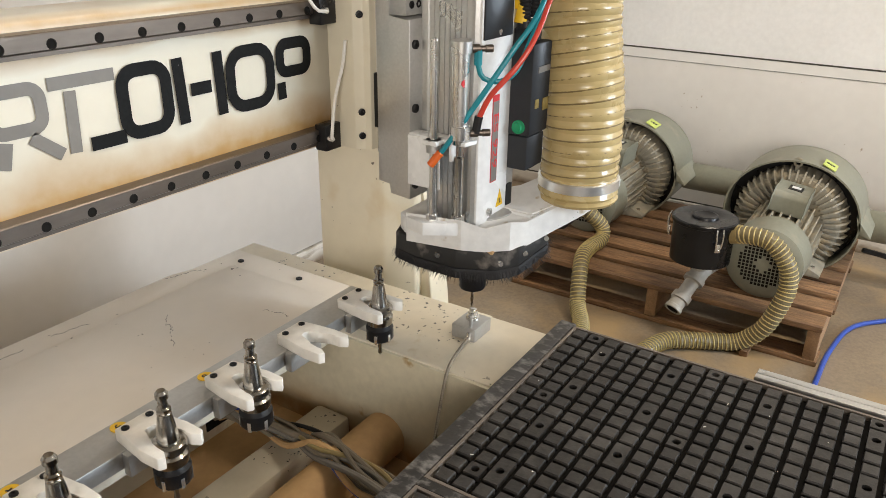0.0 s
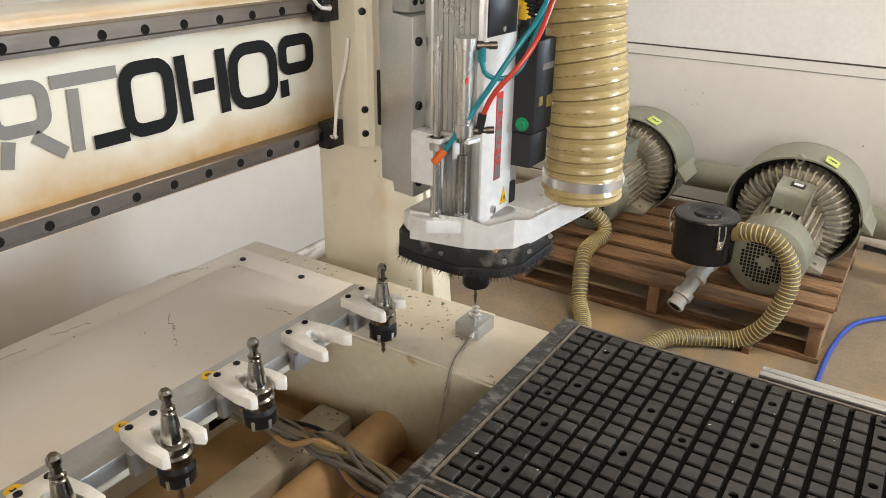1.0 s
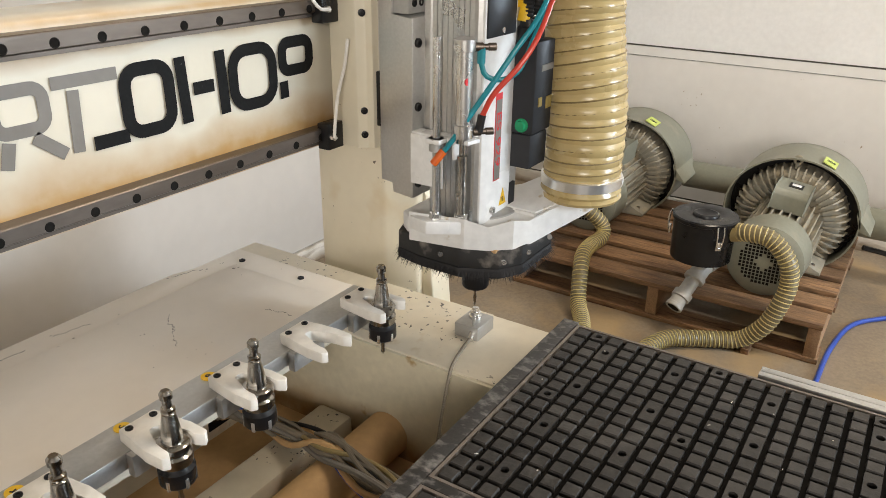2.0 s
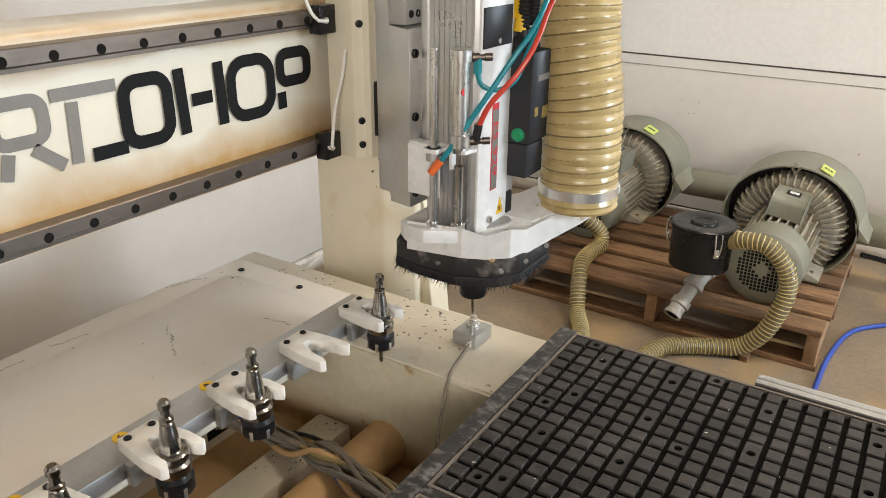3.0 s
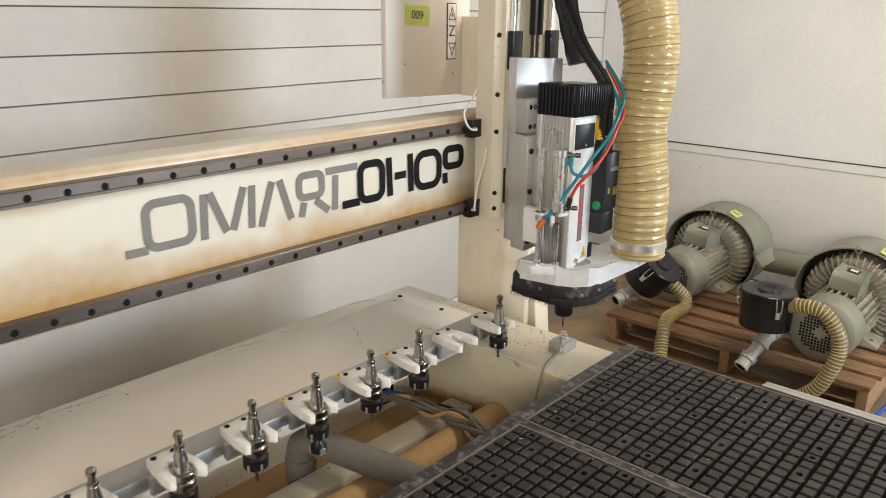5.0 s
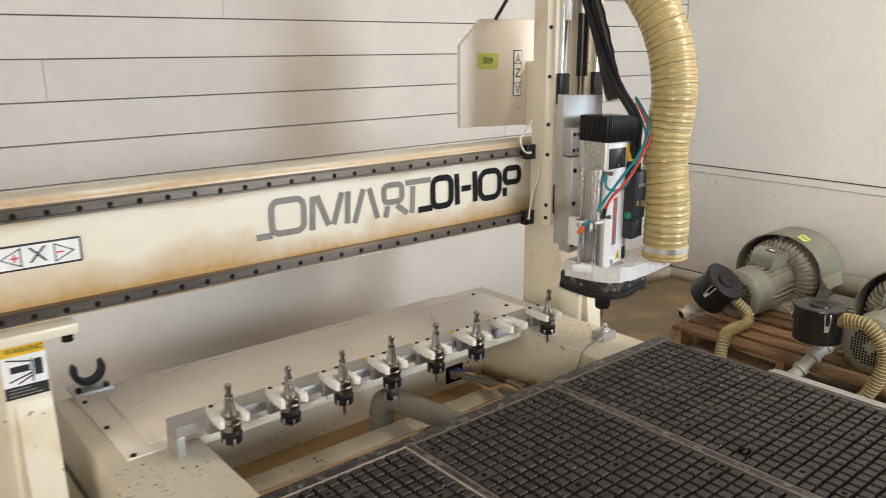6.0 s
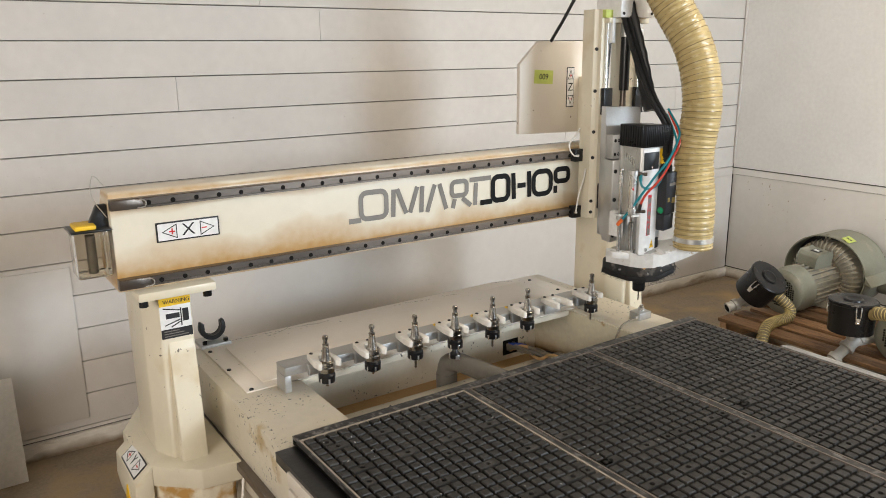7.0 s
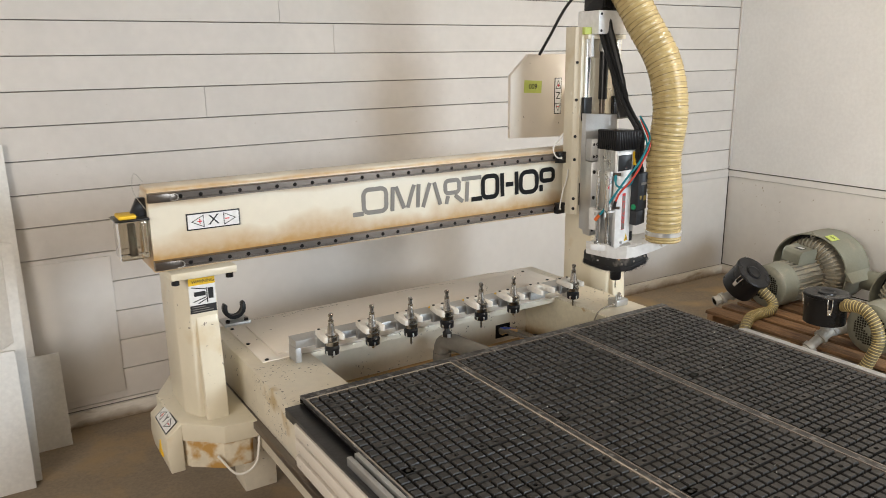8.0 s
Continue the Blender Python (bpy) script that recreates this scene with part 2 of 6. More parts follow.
def strands(m, scale, strength):
    """Raised edges of pressed wood strands under the paint."""
    n, l = m.node_tree.nodes, m.node_tree.links
    geo = n.new("ShaderNodeNewGeometry")
    warp = n.new("ShaderNodeTexNoise")
    warp.inputs["Scale"].default_value = 9
    l.new(geo.outputs["Position"], warp.inputs["Vector"])
    add = n.new("ShaderNodeMix")
    add.data_type, add.blend_type = "RGBA", "ADD"
    add.inputs["Factor"].default_value = 0.12
    l.new(geo.outputs["Position"], add.inputs["A"])
    l.new(warp.outputs["Color"], add.inputs["B"])
    vor = n.new("ShaderNodeTexVoronoi")
    vor.inputs["Scale"].default_value = scale
    l.new(add.outputs["Result"], vor.inputs["Vector"])
    old = next(x for x in n if x.type == "BUMP")
    bp = n.new("ShaderNodeBump")
    bp.inputs["Strength"].default_value, bp.inputs["Distance"].default_value = strength, 0.004
    l.new(vor.outputs["Color"], bp.inputs["Height"])
    l.new(old.outputs["Normal"], bp.inputs["Normal"])
    l.new(bp.outputs["Normal"], n["Principled BSDF"].inputs["Normal"])


strands(M_OSB, 22, 0.22)
M_CLEAR = glass("smoky_clear_plastic", (0.80, 0.76, 0.68))

# ---- mesh helpers ----


def thing(name, label, category, at, group="", kind=""):
    ob = new(name)
    ob.location = at
    ob.empty_display_size = 0.05
    return tagged(ob, label, category, group, kind)


def part(name, bm, material, parent=None, label="", smooth=35):
    """One mesh object from a bmesh in world coordinates, under a thing or part."""
    me = bpy.data.meshes.new(name)
    bmesh.ops.recalc_face_normals(bm, faces=bm.faces)
    if smooth:
        for f in bm.faces:
            f.smooth = True
        limit = radians(smooth)
        for e in bm.edges:
            e.smooth = len(e.link_faces) == 2 and e.calc_face_angle(0) < limit
    bm.to_mesh(me)
    bm.free()
    me.materials.append(material)
    ob = new(name, me)
    if parent is not None:
        ob.parent = parent
        if parent.type == "EMPTY":
            ob.matrix_parent_inverse = Matrix.Translation(parent.location).inverted()
    if label:
        ob["label"] = label
    return ob


def solo(name, bm, material, label, category, group="", kind="", smooth=35):
    return tagged(part(name, bm, material, None, "", smooth), label, category, group, kind)


def BM():
    return bmesh.new()


def box(bm, x0, x1, y0, y1, z0, z1, bevel=0.0, m=None, seg=2):
    vs = bmesh.ops.create_cube(bm, size=1)["verts"]
    t = Matrix.Translation(((x0 + x1) / 2, (y0 + y1) / 2, (z0 + z1) / 2)) @ Matrix.Diagonal((x1 - x0, y1 - y0, z1 - z0, 1))
    bmesh.ops.transform(bm, matrix=(m @ t) if m else t, verts=vs)
    if bevel:
        es = list({e for v in vs for e in v.link_edges})
        bmesh.ops.bevel(bm, geom=es, offset=bevel, segments=seg, affect="EDGES", profile=0.5)
    return bm


def prism(bm, pts, axis, lo, hi, bevel=0.0, m=None):
    """An outline in the plane across axis, carried from lo to hi."""
    def place(a, b, c):
        return Vector({"x": (c, a, b), "y": (a, c, b), "z": (a, b, c)}[axis])
    low = [bm.verts.new(place(a, b, lo)) for a, b in pts]
    top = [bm.verts.new(place(a, b, hi)) for a, b in pts]
    k = len(pts)
    bm.faces.new(low)
    bm.faces.new(top[::-1])
    for i in range(k):
        bm.faces.new((low[i], low[(i + 1) % k], top[(i + 1) % k], top[i]))
    if m:
        bmesh.ops.transform(bm, matrix=m, verts=low + top)
    if bevel:
        es = list({e for v in low + top for e in v.link_edges})
        bmesh.ops.bevel(bm, geom=es, offset=bevel, segments=2, affect="EDGES", profile=0.5)
    return bm


def lathe(bm, p0, p1, profile, seg=32, cap=True):
    """profile: (distance along p0 to p1, radius) pairs, turned about that line."""
    p0, p1 = Vector(p0), Vector(p1)
    q = (p1 - p0).to_track_quat("Z", "Y").to_matrix()
    rings = []
    for d, r in profile:
        rings.append([bm.verts.new(p0 + q @ Vector((r * math.cos(a), r * math.sin(a), d))) for a in (2 * math.pi * i / seg for i in range(seg))])
    for a, b in zip(rings, rings[1:]):
        for i in range(seg):
            bm.faces.new((a[i], a[(i + 1) % seg], b[(i + 1) % seg], b[i]))
    if cap:
        bm.faces.new(rings[0][::-1])
        bm.faces.new(rings[-1])
    return bm


def cyl(bm, p0, p1, r, seg=20, r2=None, bevel=0.0):
    L = (Vector(p1) - Vector(p0)).length
    r2 = r if r2 is None else r2
    if bevel:
        return lathe(bm, p0, p1, [(0, r - bevel), (bevel, r), (L - bevel, r2), (L, r2 - bevel)], seg)
    return lathe(bm, p0, p1, [(0, r), (L, r2)], seg)


def spline(pts, step):
    """Points at even steps on a smooth curve through pts."""
    P = [Vector(p) for p in pts]
    P = [2 * P[0] - P[1]] + P + [2 * P[-1] - P[-2]]
    fine = []
    for a, b, c, d in zip(P, P[1:], P[2:], P[3:]):
        for i in range(24):
            t = i / 24
            fine.append(0.5 * (2 * b + (c - a) * t + (2 * a - 5 * b + 4 * c - d) * t * t + (3 * b - a - 3 * c + d) * t ** 3))
    fine.append(P[-2])
    total = sum((b - a).length for a, b in zip(fine, fine[1:]))
    k = max(2, round(total / step))
    out, acc, i, seglen = [fine[0]], 0.0, 0, (fine[1] - fine[0]).length
    for j in range(1, k):
        want = total * j / k
        while acc + seglen < want:
            acc += seglen
            i += 1
            seglen = (fine[i + 1] - fine[i]).length
        out.append(fine[i].lerp(fine[i + 1], (want - acc) / seglen))
    out.append(fine[-1])
    return out


def sweep(bm, pts, radius, seg=14, cap=True):
    """A tube along points; radius: a number or a function of the step's number."""
    rings, up = [], None
    for i, p in enumerate(pts):
        d = (pts[min(i + 1, len(pts) - 1)] - pts[max(i - 1, 0)]).normalized()
        if up is None:
            up = d.orthogonal().normalized()
        up = (up - d * up.dot(d)).normalized()
        side = d.cross(up)
        r = radius(i) if callable(radius) else radius
        rings.append([bm.verts.new(p + r * (math.cos(a) * up + math.sin(a) * side)) for a in (2 * math.pi * k / seg for k in range(seg))])
    for a, b in zip(rings, rings[1:]):
        for i in range(seg):
            bm.faces.new((a[i], a[(i + 1) % seg], b[(i + 1) % seg], b[i]))
    if cap:
        bm.faces.new(rings[0][::-1])
        bm.faces.new(rings[-1])
    return bm


def coil(bm, pts, radius, pitch_steps, wire, seg=6, turns_seg=16):
    """A wire wound round the line pts, one turn every pitch_steps steps."""
    up, line = None, []
    n = len(pts)
    total = (n - 1) / pitch_steps
    k = int(total * turns_seg)
    frames_ = []
    for i, p in enumerate(pts):
        d = (pts[min(i + 1, n - 1)] - pts[max(i - 1, 0)]).normalized()
        if up is None:
            up = d.orthogonal().normalized()
        up = (up - d * up.dot(d)).normalized()
        frames_.append((p, up.copy(), d.cross(up)))
    for j in range(k + 1):
        s = min(j / turns_seg * pitch_steps, n - 1.001)
        i = int(s)
        f = s - i
        p = frames_[i][0].lerp(frames_[i + 1][0], f)
        u = frames_[i][1].lerp(frames_[i + 1][1], f)
        v = frames_[i][2].lerp(frames_[i + 1][2], f)
        a = 2 * math.pi * j / turns_seg
        line.append(p + radius * (math.cos(a) * u + math.sin(a) * v))
    return sweep(bm, line, wire, seg)


def bolts(bm, places, r, h, axis):
    """Socket-head bolts standing off along axis."""
    d = Vector(axis)
    for p in places:
        p = Vector(p)
        lathe(bm, p, p + d * h, [(0, r), (h * 0.85, r), (h, r * 0.85), (h, r * 0.5), (h * 0.55, r * 0.45)], 10)
    return bm


def words(name, text, size, m, material, parent, label="", stretch=1.0):
    """Flat built-in lettering as a mesh, its baseline's middle at the pose m."""
    cu = bpy.data.curves.new(name, "FONT")
    cu.body, cu.size, cu.align_x, cu.align_y, cu.extrude = text, size, "CENTER", "CENTER", 0.0004
    ob = bpy.data.objects.new(name, cu)
    me = bpy.data.meshes.new_from_object(ob)
    bpy.data.objects.remove(ob)
    me.transform(m @ Matrix.Diagonal((stretch, 1, 1, 1)))
    me.materials.clear()
    me.materials.append(material)
    o = new(name, me)
    o.parent = parent
    if parent.type == "EMPTY":
        o.matrix_parent_inverse = Matrix.Translation(parent.location).inverted()
    if label:
        o["label"] = label
    return o


FRONT = Matrix.Rotation(radians(90), 4, "X")  # a sheet that faces -y

# ---- the room ----
bm = BM()
box(bm, ROOM_X0 - 0.2, WALL_X + 0.2, ROOM_Y0 - 0.2, WALL_Y + 0.2, FLOOR - 0.15, FLOOR)
solo("floor", bm, M_FLOOR, "stained grey-brown concrete shop floor with sawdust", "floor", kind="structure", smooth=0)
wall_n = solo("wall_north", box(BM(), ROOM_X0 - 0.2, WALL_X + 0.2, WALL_Y + 0.012, WALL_Y + 0.2, FLOOR, CEIL), M_GAP, "white painted wall of horizontal tongue-and-groove planks", "wall", kind="structure", smooth=0)
wall_e = solo("wall_east", box(BM(), WALL_X, WALL_X + 0.2, ROOM_Y0 - 0.2, WALL_Y + 0.012, FLOOR, CEIL), M_GAP, "white painted strand-board wall above a smooth lower panel", "wall", kind="structure", smooth=0)
bm = BM()
box(bm, ROOM_X0 - 0.2, ROOM_X0, ROOM_Y0 - 0.2, WALL_Y + 0.012, FLOOR, 1.35)
box(bm, ROOM_X0 - 0.2, ROOM_X0, ROOM_Y0 - 0.2, WALL_Y + 0.012, 2.65, CEIL)
box(bm, ROOM_X0 - 0.2, ROOM_X0, ROOM_Y0 - 0.2, -3.05, 1.35, 2.65)
box(bm, ROOM_X0 - 0.2, ROOM_X0, -0.75, WALL_Y + 0.012, 1.35, 2.65)
solo("wall_west", bm, M_FAR, "plain unseen dark side wall, opened for an added lamp", "wall", kind="structure", smooth=0)
bm = BM()
box(bm, ROOM_X0, 1.2, ROOM_Y0 - 0.2, ROOM_Y0, FLOOR, CEIL)
box(bm, 3.2, WALL_X, ROOM_Y0 - 0.2, ROOM_Y0, FLOOR, CEIL)
box(bm, 1.2, 3.2, ROOM_Y0 - 0.2, ROOM_Y0, 2.85, CEIL)
box(bm, 1.2, 3.2, ROOM_Y0 - 0.2, ROOM_Y0, FLOOR, 1.45)
solo("wall_south", bm, M_FAR, "plain unseen dark wall with a wide high window", "wall", kind="structure", smooth=0)
solo("ceiling", box(BM(), ROOM_X0 - 0.2, WALL_X + 0.2, ROOM_Y0 - 0.2, WALL_Y + 0.2, CEIL, CEIL + 0.1), M_CEIL, "plain unseen ceiling, dark to cut bounced light", "ceiling", kind="structure", smooth=0)

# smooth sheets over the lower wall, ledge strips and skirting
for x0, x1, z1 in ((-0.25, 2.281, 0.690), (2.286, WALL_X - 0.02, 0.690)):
    tagged(part("wall_panel", box(BM(), x0, x1, WALL_Y - 0.006, WALL_Y + 0.004, 0.066, z1, 0.001), M_PANEL_SHADE, wall_n))
tagged(part("wall_panel", box(BM(), -1.45, -0.535, WALL_Y - 0.007, WALL_Y + 0.004, 0.116, 0.728, 0.001), M_PANEL_SHADE, wall_n))
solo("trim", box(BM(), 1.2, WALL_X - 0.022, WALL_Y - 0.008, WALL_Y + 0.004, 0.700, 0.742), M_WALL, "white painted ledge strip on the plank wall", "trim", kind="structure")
solo("trim", box(BM(), WALL_X - 0.012, WALL_X, ROOM_Y0, WALL_Y - 0.002, 0.698, 0.737), M_PANEL_LIT, "white painted flat strip on the strand-board wall", "trim", kind="structure", smooth=0)
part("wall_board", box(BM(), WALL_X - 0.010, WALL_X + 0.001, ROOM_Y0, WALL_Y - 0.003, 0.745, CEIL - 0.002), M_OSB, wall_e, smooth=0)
part("wall_panel", box(BM(), WALL_X - 0.008, WALL_X + 0.001, ROOM_Y0, WALL_Y - 0.004, 0.07, 0.695, 0.001), M_PANEL_LIT, wall_e)
solo("baseboard", box(BM(), ROOM_X0, WALL_X - 0.02, WALL_Y - 0.018, WALL_Y + 0.003, FLOOR, 0.062, 0.003), M_BASE, "scuffed white skirting board under the plank wall", "baseboard", kind="structure")
solo("baseboard", box(BM(), WALL_X - 0.02, WALL_X, ROOM_Y0, WALL_Y, FLOOR, 0.062, 0.003), M_BASE, "scuffed white skirting board under the strand-board wall", "baseboard", kind="structure")
solo("trim", box(BM(), WALL_X - 0.022, WALL_X - 0.0105, WALL_Y - 0.012, WALL_Y, 0.768, CEIL, 0.003), M_WALL, "white painted corner bead where the walls meet", "trim", kind="structure")

# ---- the router: bed ----
BED_Z, BX0, BX1, BY1 = 0.555, -0.312, 1.213, 1.392
bed = thing("router_bed", "cream-painted steel router bed with worn edges and open pit", "machine bed", (0.45, 1.0, FLOOR))
bm = BM()
box(bm, BX0, -0.095, -2.5, BY1 - 0.004, 0.30, BED_Z, 0.004)
part("left_beam", bm, M_CREAM2, bed)
bm = BM()
box(bm, 1.0, BX1, -2.5, BY1 - 0.004, 0.30, BED_Z, 0.004)
part("right_beam", bm, M_CREAM2, bed)
bm = BM()
box(bm, BX0 + 0.001, BX1 - 0.001, 0.960, BY1, 0.530, BED_Z - 0.003, 0.004)
part("rear_deck", bm, M_CREAM2, bed)
bm = BM()
prism(bm, [(-0.262, 0.955), (1.05, 0.955), (1.155, 0.99), (1.155, BY1 - 0.012), (1.02, BY1 - 0.012), (0.98, BY1 + 0.004), (-0.262, BY1 + 0.004)], "z", BED_Z, BED_Z + 0.004, 0.001)
part("deck_plate", bm, M_PLATE, bed, "grey painted sheet cover")
bm = BM()
prism(bm, [(-0.20, 0.99), (0.97, 0.99), (1.08, 1.03), (1.08, 1.318), (-0.20, 1.318)], "z", BED_Z + 0.004, BED_Z + 0.010, 0.002)
part("raised_cover", bm, M_PLATE, bed)
for x, y in ((-0.25, 1.32), (-0.25, 1.14), (-0.245, 0.965), (1.112, 1.325), (1.118, 1.157)):
    part("cover_bolt", bolts(BM(), [(x, y, BED_Z + 0.0035)], 0.007, 0.004, (0, 0, 1)), M_BLACKM, bed)
part("pit_floor", box(BM(), -0.095, 1.0, -2.4, 1.15, 0.300, 0.325), M_MDF, bed, "brown board at the bottom of the pit")
part("pit_liner", box(BM(), 0.994, 1.0015, 0.30, 1.15, 0.325, BED_Z - 0.004), M_PIT, bed, "oil-stained side of the pit")
part("pit_back", box(BM(), -0.095, 0.9935, 1.15, 1.17, 0.325, 0.530), M_CREAM2, bed)
for x in (-0.24, 1.13):
    for y in (1.2, 0.2, -1.0, -2.2):
        part("leg", box(BM(), x - 0.06, x + 0.06, y - 0.06, y + 0.06, FLOOR, 0.30, 0.004), M_CREAM2, bed)

# side guide rails of the bed
for x, s in ((BX0 - 0.012, -1), (BX1 + 0.012, 1)):
    part("side_rail", box(BM(), x - 0.012, x + 0.012, -2.5, BY1, 0.375, 0.40, 0.003), M_STEEL, bed, "dark steel guide rail")

# ---- gantry ----
GY = 0.965
gantry = thing("router_gantry", "cream enamel gantry beam with stained edges on two posts", "gantry", (0.45, 1.1, FLOOR))
bm = BM()
prism(bm, [(GY + 0.012, 0.907), (GY + 0.19, 0.907), (GY + 0.19, 1.05), (GY + 0.11, 1.158), (GY + 0.10, 1.166), (GY + 0.022, 1.166), (GY + 0.012, 1.158)], "x", -0.565, 1.49, 0.004)
beam = part("beam", bm, M_BEAM, gantry, "cream beam with brown oily edges")
for z0 in (1.123, 0.918):
    part("guide_rail", prism(BM(), [(GY + 0.013, z0), (GY - 0.006, z0), (GY - 0.006, z0 + 0.005), (GY - 0.012, z0 + 0.008), (GY - 0.012, z0 + 0.0255), (GY - 0.0105, z0 + 0.027), (GY + 0.013, z0 + 0.027)], "x", -0.566, 1.48), M_STEEL, gantry, "bolted steel guide rail", smooth=0)

# inside the pit: cross tubes, vacuum pipe and cable bundle
part("cross_tube", box(BM(), -0.095, 0.994, 0.925, 1.005, 0.325, 0.375, 0.008), M_CREAM2, bed)
part("cross_tube", cyl(BM(), (-0.095, 0.84, 0.37), (0.994, 0.84, 0.37), 0.045, 24), M_MDF, bed, "tan-stained round cross tube")
pit_pipe = thing("vacuum_pipe", "grey plastic vacuum pipe bending down into the pit", "pipe", (0.50, 1.03, 0.325))
part("bent_pipe", sweep(BM(), spline([(0.495, 1.05, 0.327), (0.495, 1.05, 0.41), (0.499, 1.035, 0.437), (0.508, 0.99, 0.450), (0.520, 0.93, 0.449), (0.565, 0.70, 0.445)], 0.015), 0.033, 20), M_PIPE, pit_pipe)
part("elbow_collar", cyl(BM(), (0.495, 1.05, 0.335), (0.495, 1.05, 0.395), 0.037, 20), M_PIPE, pit_pipe)
bundle = thing("cable_bundle", "bundle of dusty tan, green and blue cables lying in the pit", "cables", (0.86, 1.14, 0.325))
part("cable_hole", box(BM(), 0.83, 0.905, 1.1485, 1.1515, 0.345, 0.405, 0.0), M_HOLE_SHADE, bundle)
rng = random.Random(5)
for i, m in enumerate([M_CABLE, M_MDF, M_CABLE, M_BLUE, M_CABLE, M_LOGO_G, M_RIM, M_CABLE, M_PIPE, M_CABLE, M_BLACK, M_MDF, M_CABLE]):
    o = lambda s: rng.uniform(-s, s)
    pts = [(0.868 + o(0.02), 1.148, 0.372 + o(0.018)), (0.866 + o(0.016), 1.07, 0.392 + o(0.012)), (0.858 + o(0.02), 0.95, 0.405 + o(0.014)), (0.845 + o(0.022), 0.86, 0.43 + o(0.012)), (0.822 + o(0.03), 0.74, 0.425 + o(0.02)), (0.80 + o(0.03), 0.56, 0.42 + o(0.02)), (0.78, 0.35, 0.40)]
    part("cable", sweep(BM(), spline(pts, 0.02), 0.0042 + 0.0016 * (i % 2), 8), m, bundle)


# beam mark: plain strokes in grey and black vinyl
def strokes(name, paths, w, material, parent, y, closed=False):
    bm = BM()
    for pts in paths:
        line = [Vector((x, y, z)) for x, z in pts]
        n = len(line)
        ring = pts[0] == pts[-1]
        if ring:
            line = line[:-1]
            n -= 1
        left, right = [], []
        for i in range(n):
            a = line[(i - 1) % n] if ring or i else line[i] * 2 - line[i + 1]
            c = line[(i + 1) % n] if ring or i < n - 1 else line[i] * 2 - line[i - 1]
            d1, d2 = (line[i] - a).normalized(), (c - line[i]).normalized()
            d = (d1 + d2).normalized()
            nrm = Vector((-d.z, 0, d.x)) * (w / 2 / max(0.5, d.dot(d1)))
            left.append(bm.verts.new(line[i] + nrm))
            right.append(bm.verts.new(line[i] - nrm))
        for i in range(n if ring else n - 1):
            j = (i + 1) % n
            bm.faces.new((left[i], left[j], right[j], right[i]))
    for f in list(bm.faces):
        f.normal_update()
        if f.normal.y > 0:
            f.normal_flip()
    made = bmesh.ops.extrude_face_region(bm, geom=bm.faces[:])
    bmesh.ops.translate(bm, vec=(0, -0.0007, 0), verts=[v for v in made["geom"] if isinstance(v, bmesh.types.BMVert)])
    return part(name, bm, material, parent, smooth=0)


def rounded(x0, x1, z0, z1, r, k=5):
    pts = []
    for cx, cz, a0 in ((x1 - r, z1 - r, 0), (x0 + r, z1 - r, 90), (x0 + r, z0 + r, 180), (x1 - r, z0 + r, 270)):
        pts += [(cx + r * math.cos(radians(a0 + 90 * i / k)), cz + r * math.sin(radians(a0 + 90 * i / k))) for i in range(k + 1)]
    return pts + [pts[0]]


MY, SW = GY + 0.0105, 0.0155
Z0, Z1, ZM = 1.008, 1.088, 1.048
grey = [rounded(0.125, 0.213, Z0, Z1, 0.020), [(0.083, Z0 - 0.0015), (0.124, Z0 - 0.0015)],
        [(0.236, Z0 - 0.006), (0.240, Z1)], [(0.252, Z1), (0.284, Z0)], [(0.298, Z0), (0.326, Z1)], [(0.345, Z1), (0.340, Z0 - 0.004)],
        [(0.362, Z0 - 0.006), (0.392, Z1)], [(0.410, Z1), (0.436, Z0 - 0.004)],
        rounded(0.458, 0.518, ZM - 0.006, Z1, 0.014), [(0.470, ZM - 0.016), (0.462, Z0 - 0.006)], [(0.500, ZM - 0.016), (0.535, Z0 - 0.004)],
        [(0.552, Z0 - 0.006), (0.556, Z1 - 0.011)], [(0.53, Z1), (0.618, Z1)]]
black = [rounded(0.625, 0.692, Z0, Z1, 0.020), [(0.572, Z0 - 0.0005), (0.622, Z0 - 0.0005)],
         [(0.717, Z0 - 0.004), (0.713, Z1 + 0.006)], [(0.732, ZM), (0.768, ZM)], [(0.786, Z0 - 0.004), (0.783, Z1 + 0.006)],
         rounded(0.805, 0.885, Z0, Z1, 0.026), [(0.908, Z0 - 0.004), (0.907, ZM - 0.018)],
         rounded(0.907, 0.968, ZM - 0.003, Z1, 0.014)]
grey = [[(x + 0.013, z) for x, z in p] for p in grey]
black = [[(x + 0.014, z) for x, z in p] for p in black]
for p in grey:
    strokes("mark_stroke", [p], SW, M_LOGO_G, beam, MY)
for p in black:
    strokes("mark_stroke", [p], SW + 0.002, M_LOGO_K, beam, MY - 0.0008)

# rail bolt holes, every 60 mm
hole_me = None
for z in (1.1365, 0.9315):
    for i in range(26):
        x = -0.535 + 0.060 * i + (0.012 if z < 1 else 0)
        if x > 0.985 and x < 1.27:
            continue
        if hole_me is None:
            hole = part("rail_bolt", lathe(BM(), (0, 0, 0), (0, -0.0012, 0), [(0, 0.0064), (0.0008, 0.0060), (0.0008, 0.0048), (0.0002, 0.0045)], 12), M_HOLE_SHADE, gantry)
            hole_me = hole.data
        else:
            hole = new("rail_bolt", hole_me)
            hole.parent = gantry
        hole.matrix_parent_inverse = Matrix.Translation(gantry.location).inverted()
        hole.location = (x, GY - 0.012, z)
